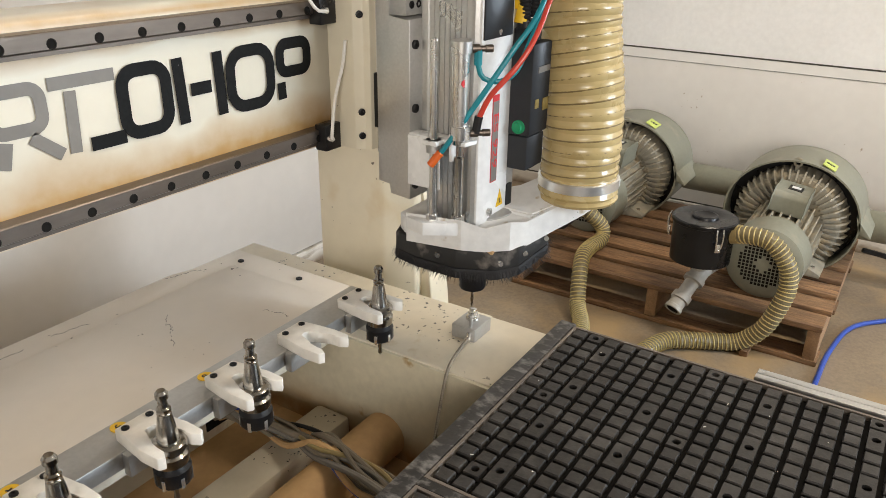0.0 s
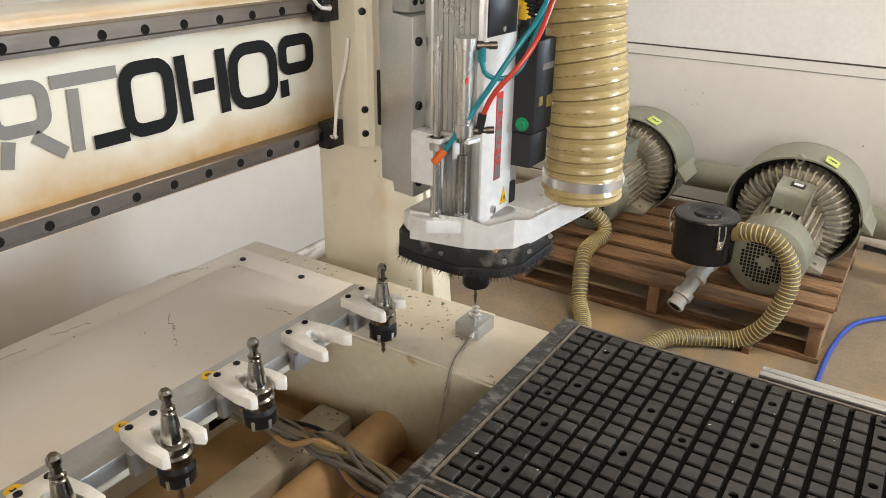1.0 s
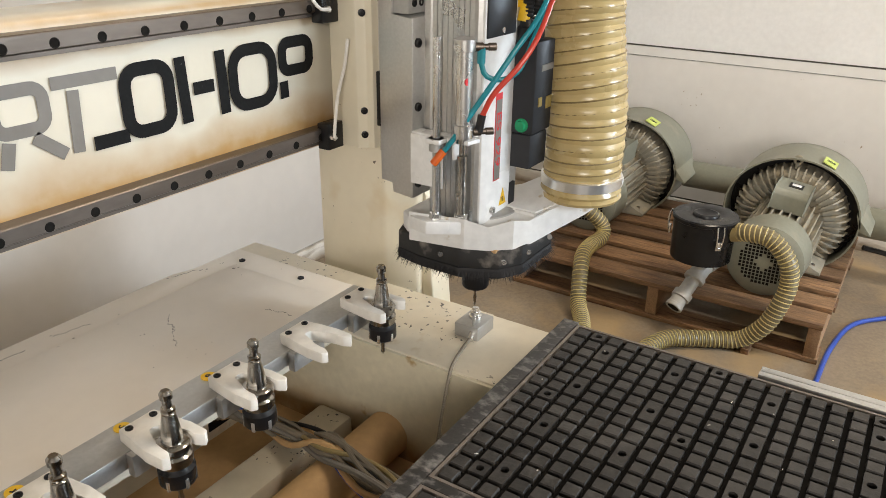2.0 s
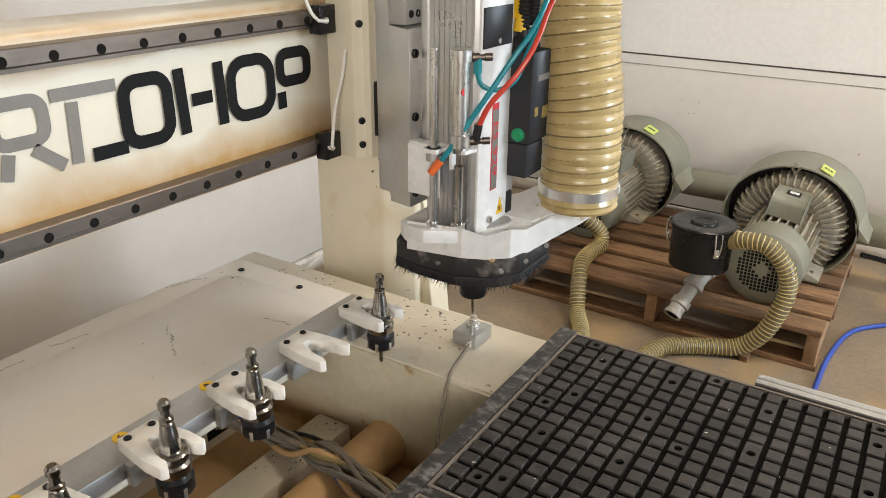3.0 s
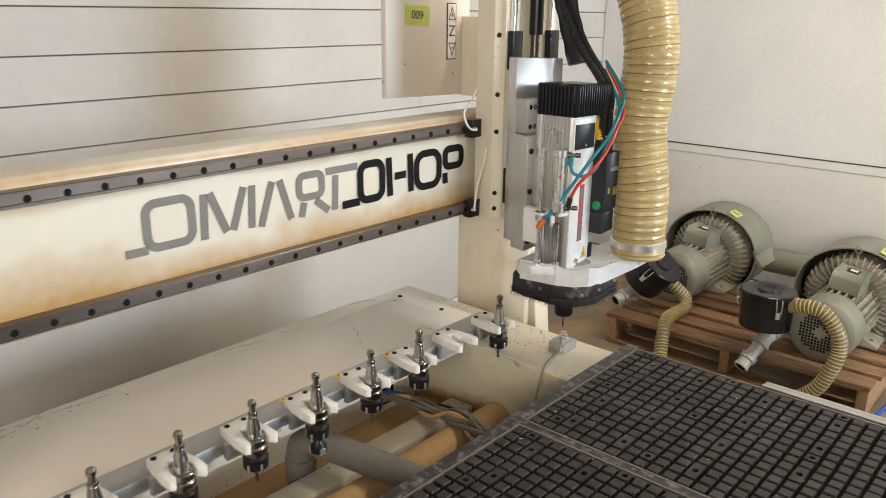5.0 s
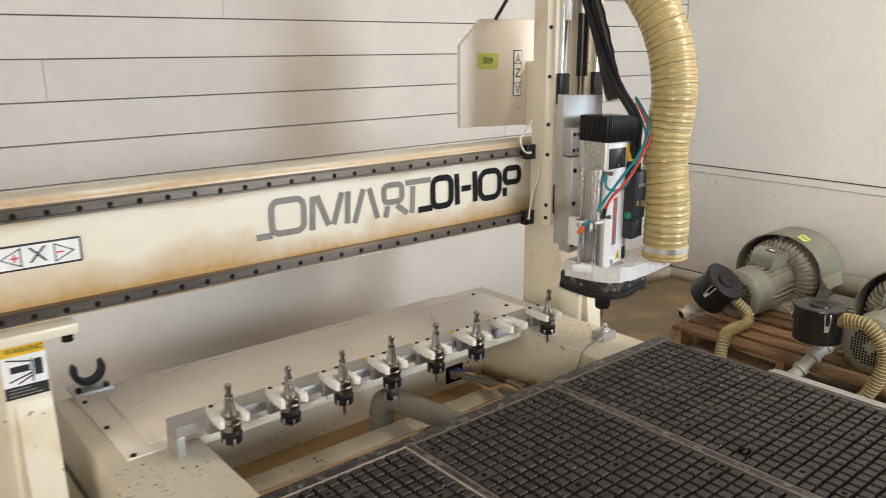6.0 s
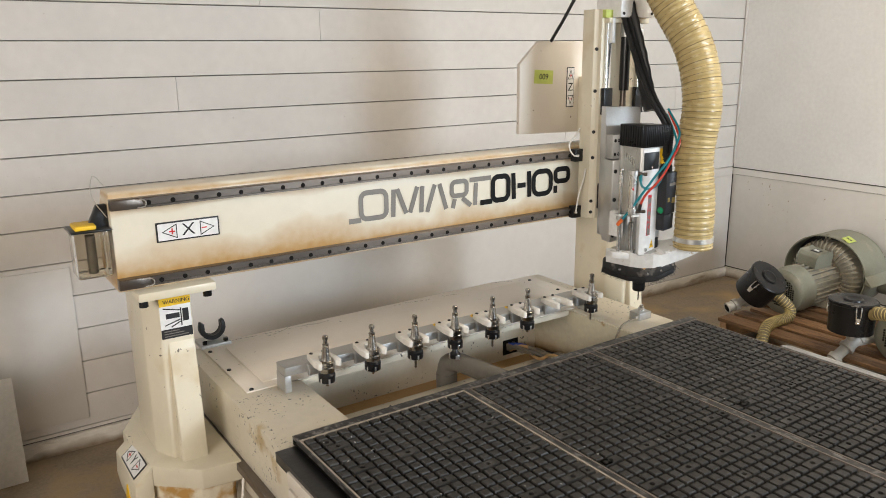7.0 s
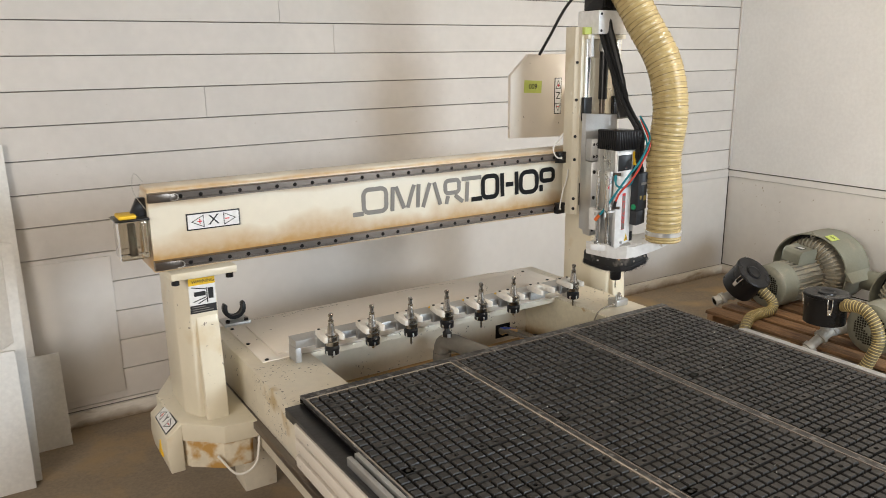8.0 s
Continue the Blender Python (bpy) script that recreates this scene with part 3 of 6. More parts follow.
for z in (1.123, 0.918):
    bm = BM()
    box(bm, -0.566, -0.49, GY - 0.0155, GY - 0.012, z + 0.001, z + 0.026, 0.001)
    part("end_clip", bm, M_STEEL, gantry, "steel end clip")
    part("bent_wire_pin", sweep(BM(), spline([(-0.505, GY - 0.014, z + 0.003), (-0.487, GY - 0.020, z + 0.006), (-0.483, GY - 0.020, z + 0.016), (-0.492, GY - 0.02, z + 0.024), (-0.51, GY - 0.014, z + 0.024)], 0.004), 0.0016, 6), M_CHROME, gantry)
# axis sign on the beam
sign = part("axis_sign", box(BM(), -0.460, -0.295, GY + 0.0085, GY + 0.0117, 1.024, 1.076, 0.0008), M_INK, gantry, "black-framed axis sign with arrows")
part("sign_face", box(BM(), -0.456, -0.299, GY + 0.0075, GY + 0.009, 1.028, 1.072), M_WPLATE, sign)
words("axis_letter", "X", 0.045, Matrix.Translation((-0.3775, GY + 0.0072, 1.05)) @ FRONT, M_INK, sign, stretch=1.1)


def arrow_outline(name, cx, cz, w, h, turn, parent, y):
    a = radians(turn)
    tri_ = [(-w / 2, 0), (w / 2, h / 2), (w / 2, -h / 2), (-w / 2, 0)]
    pts = [(cx + u * math.cos(a) - v * math.sin(a), cz + u * math.sin(a) + v * math.cos(a)) for u, v in tri_]
    return strokes(name, [pts], 0.0022, M_INK, parent, y)


arrow_outline("arrow", -0.4265, 1.05, 0.036, 0.036, 0, sign, GY + 0.0072)
arrow_outline("arrow", -0.328, 1.05, 0.036, 0.036, 180, sign, GY + 0.0072)
strokes("plus", [[(-0.428, 1.05), (-0.412, 1.05)], [(-0.420, 1.042), (-0.420, 1.058)]], 0.003, M_RED, sign, GY + 0.0072)
strokes("minus", [[(-0.343, 1.05), (-0.329, 1.05)]], 0.003, M_RED, sign, GY + 0.0072)


# posts, gussets, pedestals: one each side of the bed
def gantry_side(cx, s, full):
    """cx: middle of the post; s: -1 for the outer side towards -x, 1 towards +x."""
    bm = BM()
    prism(bm, [(cx - 0.073, 1.055), (cx - 0.042, 0.985), (cx + 0.046, 0.985), (cx + 0.046, 1.235), (cx - 0.073, 1.235)], "z", 0.40, 0.886, 0.008)
    post = part("post", bm, M_CREAM, gantry)
    bm = BM()
    prism(bm, [(1.0, 0.40), (1.0, 0.74), (0.984, 0.745), (0.978, 0.72), (0.948, 0.40)], "x", cx - 0.026, cx + 0.043, 0.004)
    part("gusset", bm, M_CREAM, gantry)
    part("top_flange", box(BM(), cx - 0.10, cx + 0.10, 0.93, 1.23, 0.885, 0.908, 0.004), M_CREAM, gantry)
    for dx in (-0.085, 0.08):
        part("flange_bolt", cyl(BM(), (cx + dx, 0.95, 0.868), (cx + dx, 0.95, 0.886), 0.012, 12), M_BLACKM, gantry)
    bm = BM()
    prism(bm, [(cx - 0.108, 0.976), (cx + 0.002, 0.879), (cx + 0.108, 0.868), (cx + 0.108, 1.36), (cx - 0.03, 1.42), (cx - 0.125, 1.24)], "z", 0.345, 0.405, 0.004)
    part("pedestal", bm, M_CREAM, gantry)
    bm = BM()
    prism(bm, [(cx - 0.102, 0.99), (cx - 0.085, 0.972), (cx + 0.002, 0.900), (cx + 0.085, 0.89), (cx + 0.098, 0.90), (cx + 0.098, 1.34), (cx - 0.10, 1.34)], "z", 0.248, 0.3455, 0.003)
    part("carriage_block", bm, M_RUST, gantry, "rust-stained carriage block")
    lab = part("warning_label", box(BM(), cx - 0.041, cx + 0.041, 0.9825, 0.9853, 0.757, 0.87, 0.0006), M_WPLATE, gantry, "crushing-hazard warning label")
    part("yellow_band", box(BM(), cx - 0.041, cx + 0.041, 0.9815, 0.983, 0.848, 0.87), M_YELLOW, lab)
    words("warning_word", "WARNING", 0.0145, Matrix.Translation((cx + 0.004, 0.9811, 0.859)) @ FRONT, M_INK, lab)
    part("black_band", box(BM(), cx - 0.041, cx + 0.041, 0.9815, 0.983, 0.757, 0.783), M_INK, lab)
    for k in range(3):
        part("text_bar", box(BM(), cx - 0.034, cx + 0.030 - 0.012 * k, 0.981, 0.9818, 0.762 + 0.007 * k, 0.7645 + 0.007 * k), M_LOGO_G, lab)
    part("pictogram_block", box(BM(), cx + 0.018, cx + 0.034, 0.9815, 0.983, 0.80, 0.835), M_INK, lab)
    part("pictogram_block", box(BM(), cx - 0.026, cx + 0.010, 0.9815, 0.983, 0.812, 0.826), M_INK, lab)
    strokes("pictogram_lines", [[(cx + 0.012, 0.832), (cx - 0.032, 0.842)], [(cx + 0.012, 0.806), (cx - 0.030, 0.794)], [(cx + 0.012, 0.800), (cx - 0.014, 0.788)], [(cx + 0.014, 0.838), (cx + 0.014, 0.788)]], 0.003, M_INK, lab, 0.9825)
    if full:
        x1 = cx - 0.106
        part("switch_box", prism(BM(), [(x1, 0.405), (x1 - 0.048, 0.363), (x1 - 0.052, 0.30), (x1 - 0.044, 0.242), (x1, 0.242)], "y", 0.972, 1.21, 0.003), M_CREAM, gantry, "cream sheet-metal box with an axis sign")
        up = Vector((0.048, 0, 0.042)).normalized()
        along = Vector((0, -1, 0))
        out = along.cross(up)
        m = Matrix((along, up, out)).transposed().to_4x4()
        m.translation = Vector((x1 - 0.0245, 1.075, 0.384)) + out * 0.001
        ys = part("axis_sign", box(BM(), -0.074, 0.074, -0.026, 0.026, 0.0, 0.002, 0, m), M_INK, gantry, "black-framed axis sign with arrows")
        part("sign_face", box(BM(), -0.070, 0.070, -0.022, 0.022, 0.002, 0.0026, 0, m), M_WPLATE, ys)
        words("axis_letter", "Y", 0.040, m @ Matrix.Translation((0, 0, 0.003)), M_INK, ys)
        for side in (-1, 1):
            bm = BM()
            tip, foot, half = (side * 0.062, 0), side * 0.027, 0.017
            for (u0, v0), (u1, v1) in (((foot, -half), (foot, half)), ((foot, half), tip), ((foot, -half), tip)):
                run = math.hypot(u1 - u0, v1 - v0) / 2
                turn = Matrix.Translation(((u0 + u1) / 2, (v0 + v1) / 2, 0)) @ Matrix.Rotation(math.atan2(v1 - v0, u1 - u0), 4, "Z")
                box(bm, -run, run, -0.0012, 0.0012, 0.0028, 0.0034, 0, m @ turn)
            part("arrow", bm, M_INK, ys)
            bm = box(BM(), side * 0.040 - 0.007, side * 0.040 + 0.007, -0.0015, 0.0015, 0.0028, 0.0034, 0, m)
            if side < 0:
                box(bm, side * 0.040 - 0.0015, side * 0.040 + 0.0015, -0.007, 0.007, 0.0029, 0.0036, 0, m)
            part("arrow_mark", bm, M_RED, ys)
        bm = BM()
        prism(bm, [(1.04, 0.275), (1.09, 0.275), (1.065, 0.325)], "x", x1 - 0.0545, x1 - 0.0500)
        part("hazard_triangle", bm, M_YELLOW, gantry)
        part("signal_cable", sweep(BM(), spline([(cx - 0.02, 0.90, 0.30), (cx + 0.03, 0.87, 0.235), (cx + 0.09, 0.86, 0.26), (cx + 0.115, 0.88, 0.36)], 0.012), 0.004, 8), M_WHITE, gantry)


gantry_side(-0.430, -1, True)
gantry_side(1.352, 1, False)

# oil cup hanging at the beam's end
cup = thing("oil_cup", "clear smoky plastic oil cup with yellow rim on a black clip", "container", (-0.61, 1.02, 0.955))
bm = BM()
prism(bm, [(-0.655, 0.968), (-0.572, 0.968), (-0.572, 1.052), (-0.655, 1.052)], "z", 0.957, 1.078, 0.006)
bmesh.ops.delete(bm, geom=[f for f in bm.faces if f.normal.z > 0.9 and f.calc_center_median().z > 1.07], context="FACES")
bmesh.ops.solidify(bm, geom=bm.faces[:], thickness=0.002)
part("jar", bm, M_CLEAR, cup)
part("rim", box(BM(), -0.66, -0.567, 0.963, 1.057, 1.074, 1.080, 0.002), M_BLACK, cup)
part("yellow_cap", box(BM(), -0.65, -0.60, 0.97, 1.04, 1.080, 1.092, 0.004), M_YELLOW, cup)
part("float", cyl(BM(), (-0.612, 1.01, 0.962), (-0.612, 1.01, 1.06), 0.012, 12), M_LOGO_G, cup)
bm = BM()
prism(bm, [(-0.618, 1.078), (-0.566, 1.078), (-0.566, 1.135), (-0.59, 1.135)], "y", 1.0, 1.02, 0.003)
part("clip", bm, M_BLACK, cup)
solo("thin_tube", sweep(BM(), spline([(-0.568, 1.0, 1.10), (-0.60, 0.99, 1.16), (-0.592, 0.99, 1.21), (-0.568, 1.0, 1.182)], 0.01), 0.0013, 8), M_PVC, "thin clear plastic oil tube at the beam end", "tube")

# ---- tool rail, forks and tools ----
RZ = 0.632
rail = thing("tool_rail", "milled aluminium bar carrying the tool forks above the pit", "tool rack", (0.42, 0.91, BED_Z))
bm = BM()
pts = [(-0.170, 0.952), (-0.170, 0.888), (1.045, 0.888), (1.045, 0.952)]
prism(bm, pts, "z", RZ - 0.026, RZ, 0.0015)
part("bar", bm, M_ALU_D, rail)
for k in range(8):
    x = -0.063 + 0.15 * k
    part("fork_seat", box(BM(), x - 0.040, x + 0.033, 0.874, 0.8878, RZ - 0.034, RZ - 0.0004, 0.0015), M_ALU_D, rail)
for x in (-0.162, 1.036):
    part("foot", box(BM(), x - 0.010, x + 0.010, 0.8885, 0.951, BED_Z, RZ - 0.026, 0.002), M_ALU_D, rail)


def make_fork(x):
    f = thing("tool_fork", "white nylon fork bolted to the aluminium rail", "tool fork", (x, 0.842, RZ), "tool forks")
    bm = BM()
    pts = [(-0.028, 0.914), (0.028, 0.914), (0.033, 0.875), (0.0375, 0.850), (0.0365, 0.818), (0.028, 0.812), (0.021, 0.824)]
    arc = lambda a: (0.0225 * math.cos(radians(a)), 0.842 + 0.0225 * math.sin(radians(a)))
    pts += [arc(a) for a in (-25, 0, 20, 40, 56)] + [(0.0120, 0.872), (0.009, 0.880), (0.0, 0.883), (-0.009, 0.880), (-0.0120, 0.872)] + [arc(a) for a in (124, 140, 160, 180, 205)]
    pts += [(-0.021, 0.824), (-0.028, 0.812), (-0.0365, 0.818), (-0.0375, 0.850), (-0.033, 0.875)]
    prism(bm, [(x + u, v) for u, v in pts], "z", RZ, RZ + 0.019, 0.002)
    part("fork_body", bm, M_WHITE, f)
    for dx in (-0.019, 0.019):
        part("fork_bolt", bolts(BM(), [(x + dx, 0.903, RZ + 0.0185)], 0.0055, 0.003, (0, 0, 1)), M_BLACKM, f)
    return f


fork = make_fork(-0.063)
for k in range(1, 8):
    copy_thing(fork, Matrix.Translation((-0.063 + 0.15 * k, 0.842, RZ)))


def make_tool(x, bit):
    t = thing("tool_holder", "steel taper tool holder with black collet nut in a fork", "tool holder", (x, 0.842, 0.58), "tool holders")
    ax = ((x, 0.842, 0.0), (x, 0.842, 1.0))
    part("pull_stud", lathe(BM(), *ax, [(0.690, 0.0075), (0.693, 0.0095), (0.697, 0.0095), (0.699, 0.0065), (0.710, 0.006), (0.712, 0.0085), (0.719, 0.0085), (0.723, 0.0055)], 16), M_TOOL, t)
    part("taper", lathe(BM(), *ax, [(0.642, 0.0158), (0.689, 0.0092), (0.690, 0.0078)], 28), M_TAPER, t)
    part("flange", lathe(BM(), *ax, [(0.612, 0.020), (0.614, 0.0225), (0.622, 0.0235), (0.628, 0.0235), (0.631, 0.0195), (0.635, 0.0195), (0.638, 0.0235), (0.645, 0.0235), (0.647, 0.0215), (0.648, 0.0160)], 32), M_TOOL, t)
    nut = part("collet_nut", lathe(BM(), *ax, [(0.581, 0.018), (0.583, 0.0225), (0.586, 0.0245), (0.606, 0.0245), (0.609, 0.022), (0.612, 0.020)], 24), M_BLACKM, t)
    for a in range(0, 360, 60):
        m = Matrix.Translation((x, 0.842, 0)) @ Matrix.Rotation(radians(a + 20), 4, "Z")
        part("spanner_slot", box(BM(), 0.0222, 0.0248, -0.0028, 0.0028, 0.582, 0.598, 0.0006, m), M_CHROME, nut, "bright worn slot edge")
    if bit == "drill":
        part("cutter", lathe(BM(), *ax, [(0.548, 0.001), (0.553, 0.0042), (0.560, 0.0030), (0.566, 0.0042), (0.572, 0.0034), (0.581, 0.0045)], 10), M_TOOL, t)
    elif bit == "stub":
        part("cutter", lathe(BM(), *ax, [(0.568, 0.003), (0.571, 0.005), (0.581, 0.005)], 10), M_TOOL, t)
    elif bit == "mill":
        bm = BM()
        lathe(bm, *ax, [(0.548, 0.017), (0.562, 0.017), (0.570, 0.010), (0.581, 0.008)], 16)
        part("milling_head", bm, M_BLACKM, t)
        for a in (20, 140, 260):
            m = Matrix.Translation((x, 0.842, 0)) @ Matrix.Rotation(radians(a), 4, "Z")
            part("cutting_insert", box(BM(), 0.012, 0.0195, -0.006, 0.006, 0.546, 0.560, 0.0006, m), M_CHROME, t)
    return t


kinds = ["stub", "stub", "drill", "mill", "drill", "stub", None, "drill"]
first = {}
for k, kind_ in enumerate(kinds):
    x = -0.063 + 0.15 * k
    if kind_ is None:
        continue
    if kind_ not in first:
        first[kind_] = make_tool(x, kind_)
    else:
        copy_thing(first[kind_], Matrix.Translation((x, 0.842, 0.58)))
for k, txt in ((3, "4"), (4, "5"), (5, "6")):
    x = -0.063 + 0.15 * k - 0.008
    d = thing("number_disc", "round yellow number sticker on the aluminium rail", "sticker", (x, 0.9365, RZ), "number stickers")
    part("disc", cyl(BM(), (x, 0.9365, RZ), (x, 0.9365, RZ + 0.0012), 0.0115, 20), M_YELLOW, d)
    words("numeral", txt, 0.016, Matrix.Translation((x, 0.9365, RZ + 0.0016)) @ Matrix.Rotation(radians(-150), 4, "Z"), M_INK, d)

# tool length sensor on the right strip
sen = thing("tool_length_sensor", "small steel tool length sensor block with plunger and cable", "sensor", (1.135, 0.742, BED_Z))
part("sensor_block", box(BM(), 1.105, 1.165, 0.715, 0.765, BED_Z, BED_Z + 0.027, 0.002), M_ALU_D, sen)
part("plunger", lathe(BM(), (1.142, 0.742, BED_Z + 0.027), (1.142, 0.742, 1), [(0, 0.0125), (0.005, 0.0125), (0.006, 0.0095), (0.013, 0.0095), (0.014, 0.007), (0.020, 0.007), (0.021, 0.0055)], 20), M_CHROME, sen)
part("air_nozzle", lathe(BM(), (1.112, 0.728, BED_Z + 0.012), (1.112, 0.728, 1), [(0, 0.007), (0.012, 0.007), (0.013, 0.0028), (0.036, 0.0028)], 12), M_ALU_D, sen)
part("gland", cyl(BM(), (1.106, 0.728, BED_Z + 0.014), (1.090, 0.722, BED_Z + 0.010), 0.006, 12), M_CHROME, sen)
line = spline([(1.092, 0.723, BED_Z + 0.011), (1.055, 0.715, BED_Z + 0.014), (1.005, 0.705, BED_Z + 0.010), (0.975, 0.697, 0.545), (0.930, 0.683, 0.485), (0.90, 0.672, 0.44), (0.87, 0.655, 0.40), (0.83, 0.62, 0.37)], 0.002)
part("armoured_cable", sweep(BM(), line, lambda i: 0.0034 if i % 2 else 0.0027, 8), M_CABLE, sen, "ribbed armoured cable")

# black parking fork on the deck's left end
hold = thing("parking_bracket", "black plastic spring clamp on a clear base plate", "clamp", (-0.215, 1.41, BED_Z + 0.004))
part("base_plate", box(BM(), -0.265, -0.165, 1.355, 1.44, BED_Z + 0.001, BED_Z + 0.014, 0.002), M_ALU_D, hold)
bm = BM()
pts = [(0.030 * math.cos(radians(a)), 0.030 * math.sin(radians(a))) for a in range(150, 391, 20)] + [(0.044 * math.cos(radians(a)), 0.044 * math.sin(radians(a))) for a in range(390, 149, -20)]
prism(bm, [(-0.215 + u, BED_Z + 0.062 + v) for u, v in pts], "y", 1.385, 1.41, 0.002)
part("clamp_jaw", bm, M_BLACK, hold)
for x in (-0.25, -0.18):
    part("clamp_bolt", cyl(BM(), (x, 1.37, BED_Z + 0.012), (x, 1.37, BED_Z + 0.024), 0.008, 8), M_BLACKM, hold)

# ---- Z column and spindle head ----
col = thing("z_column", "cream upright carriage with bright vertical rails and a screw", "machine column", (1.13, 0.93, 0.912))
bm = BM()
prism(bm, [(1.015, 0.958), (1.015, 0.905), (1.026, 0.893), (1.026, 0.880), (1.235, 0.880), (1.235, 0.893), (1.246, 0.905), (1.246, 0.958)], "z", 0.912, 1.63, 0.002)
part("carriage_plate", bm, M_CREAM, col)
for z in (0.935, 0.975, 1.13, 1.22, 1.36, 1.5):
    part("plate_bolt", bolts(BM(), [(1.0225, 0.897, z)], 0.006, 0.003, (-0.7, -0.7, 0)), M_BLACKM, col)
for x in (1.052, 1.208):
    part("vertical_rail", box(BM(), x - 0.011, x + 0.011, 0.866, 0.8805, 0.905, 1.60, 0.002), M_CHROME, col)
    for z in (0.95, 1.28):
        part("rail_carriage", box(BM(), x - 0.020, x + 0.020, 0.862, 0.879, z, z + 0.09, 0.002), M_BLACKM, col)
part("screw", lathe(BM(), (1.13, 0.868, 0.93), (1.13, 0.868, 1.60), [(0.008 * i, 0.010 + 0.0015 * (i % 2)) for i in range(84)], 14), M_STEEL, col)
part("screw_sleeve", cyl(BM(), (1.13, 0.866, 1.36), (1.13, 0.866, 1.54), 0.017, 18), M_BLACKM, col)
part("screw_nut", cyl(BM(), (1.13, 0.866, 1.54), (1.13, 0.866, 1.59), 0.020, 18), M_ALU_D, col)
part("top_block", box(BM(), 1.04, 1.235, 0.86, 0.935, 1.585, 1.602, 0.002), M_CREAM, col)
gear = part("gearbox", box(BM(), 1.062, 1.225, 0.83, 0.945, 1.602, 1.688, 0.004), M_WPLATE, col, "white painted motor flange block")
for x in (1.075, 1.212):
    for z in (1.615, 1.675):
        part("block_screw", bolts(BM(), [(x, 0.8305, z)], 0.005, 0.003, (0, -1, 0)), M_BLACKM, gear)
motor = part("servo_motor", box(BM(), 1.085, 1.20, 0.835, 0.94, 1.688, 1.86, 0.006), M_BLACKM, col, "black ribbed servo motor")
for k in range(9):
    part("motor_rib", box(BM(), 1.090 + 0.0125 * k, 1.0955 + 0.0125 * k, 0.829, 0.836, 1.70, 1.85, 0.001), M_BLACKM, motor)
part("limit_switch", box(BM(), 1.028, 1.062, 0.865, 0.895, 1.602, 1.628, 0.002), M_TAPE, col, "green terminal block")
part("switch_arm", box(BM(), 1.055, 1.068, 0.858, 0.868, 1.52, 1.602, 0.001), M_WPLATE, col)
for z in (1.128, 0.924):
    sc = part("rail_wiper", box(BM(), 0.978, 1.0165, 0.938, 0.962, z - 0.014, z + 0.030, 0.002), M_BLACKM, col, "black rail carriage wiper")
    part("grease_nipple", cyl(BM(), (0.985, 0.940, z + 0.008), (0.985, 0.930, z + 0.008), 0.005, 10), M_CHROME, sc)
part("oil_line", sweep(BM(), spline([(0.985, 0.928, 0.932), (0.978, 0.925, 0.94), (0.99, 0.925, 1.00), (1.005, 0.92, 1.05), (1.008, 0.915, 1.09)], 0.01), 0.0028, 8), M_WHITE, col, "thin white oil line")
part("oil_line", sweep(BM(), spline([(0.985, 0.928, 1.136), (0.965, 0.93, 1.138), (0.952, 0.935, 1.155), (0.955, 0.945, 1.18), (0.985, 0.95, 1.20), (1.008, 0.95, 1.23)], 0.01), 0.0028, 8), M_WHITE, col, "thin white oil line")
part("carriage_arm", box(BM(), 1.215, 1.245, 0.958, 1.178, 1.184, 1.40, 0.003), M_CREAM, col)
cov = part("motor_cover", prism(BM(), [(0.920, 1.196), (1.25, 1.186), (1.25, 1.532), (1.010, 1.532), (0.920, 1.45)], "y", 1.178, 1.196, 0.003), M_PLATE, col, "grey sheet-metal motor cover with green tape")
m = Matrix.Translation((1.034, 1.1765, 1.402)) @ Matrix.Rotation(radians(3), 4, "Y") @ FRONT
tape = part("tape_tag", box(BM(), -0.046, 0.046, -0.025, 0.025, 0, 0.0006, 0, m), M_TAPE, cov, "green-yellow tape with handwritten number")
words("handwriting", "009", 0.030, m @ Matrix.Translation((0, 0, 0.001)), M_INK, tape)
zs = part("axis_sign", box(BM(), 1.151, 1.189, 1.1755, 1.1775, 1.285, 1.435, 0.0006), M_INK, cov, "black-framed axis sign with arrows")
part("sign_face", box(BM(), 1.154, 1.186, 1.1748, 1.176, 1.288, 1.432), M_WPLATE, zs)
words("axis_letter", "Z", 0.042, Matrix.Translation((1.170, 1.1743, 1.36)) @ FRONT, M_INK, zs)
arrow_outline("arrow", 1.170, 1.407, 0.032, 0.026, -90, zs, 1.1743)
arrow_outline("arrow", 1.170, 1.313, 0.032, 0.026, 90, zs, 1.1743)
strokes("plus", [[(1.164, 1.403), (1.176, 1.403)], [(1.170, 1.397), (1.170, 1.409)]], 0.0026, M_RED, zs, 1.1743)
strokes("minus", [[(1.164, 1.316), (1.176, 1.316)]], 0.0026, M_RED, zs, 1.1743)
part("motor_lead", sweep(BM(), spline([(1.06, 1.17, 1.53), (1.07, 1.12, 1.60), (1.10, 1.05, 1.72), (1.13, 0.95, 1.80)], 0.02), 0.006, 8), M_BLACK, col)

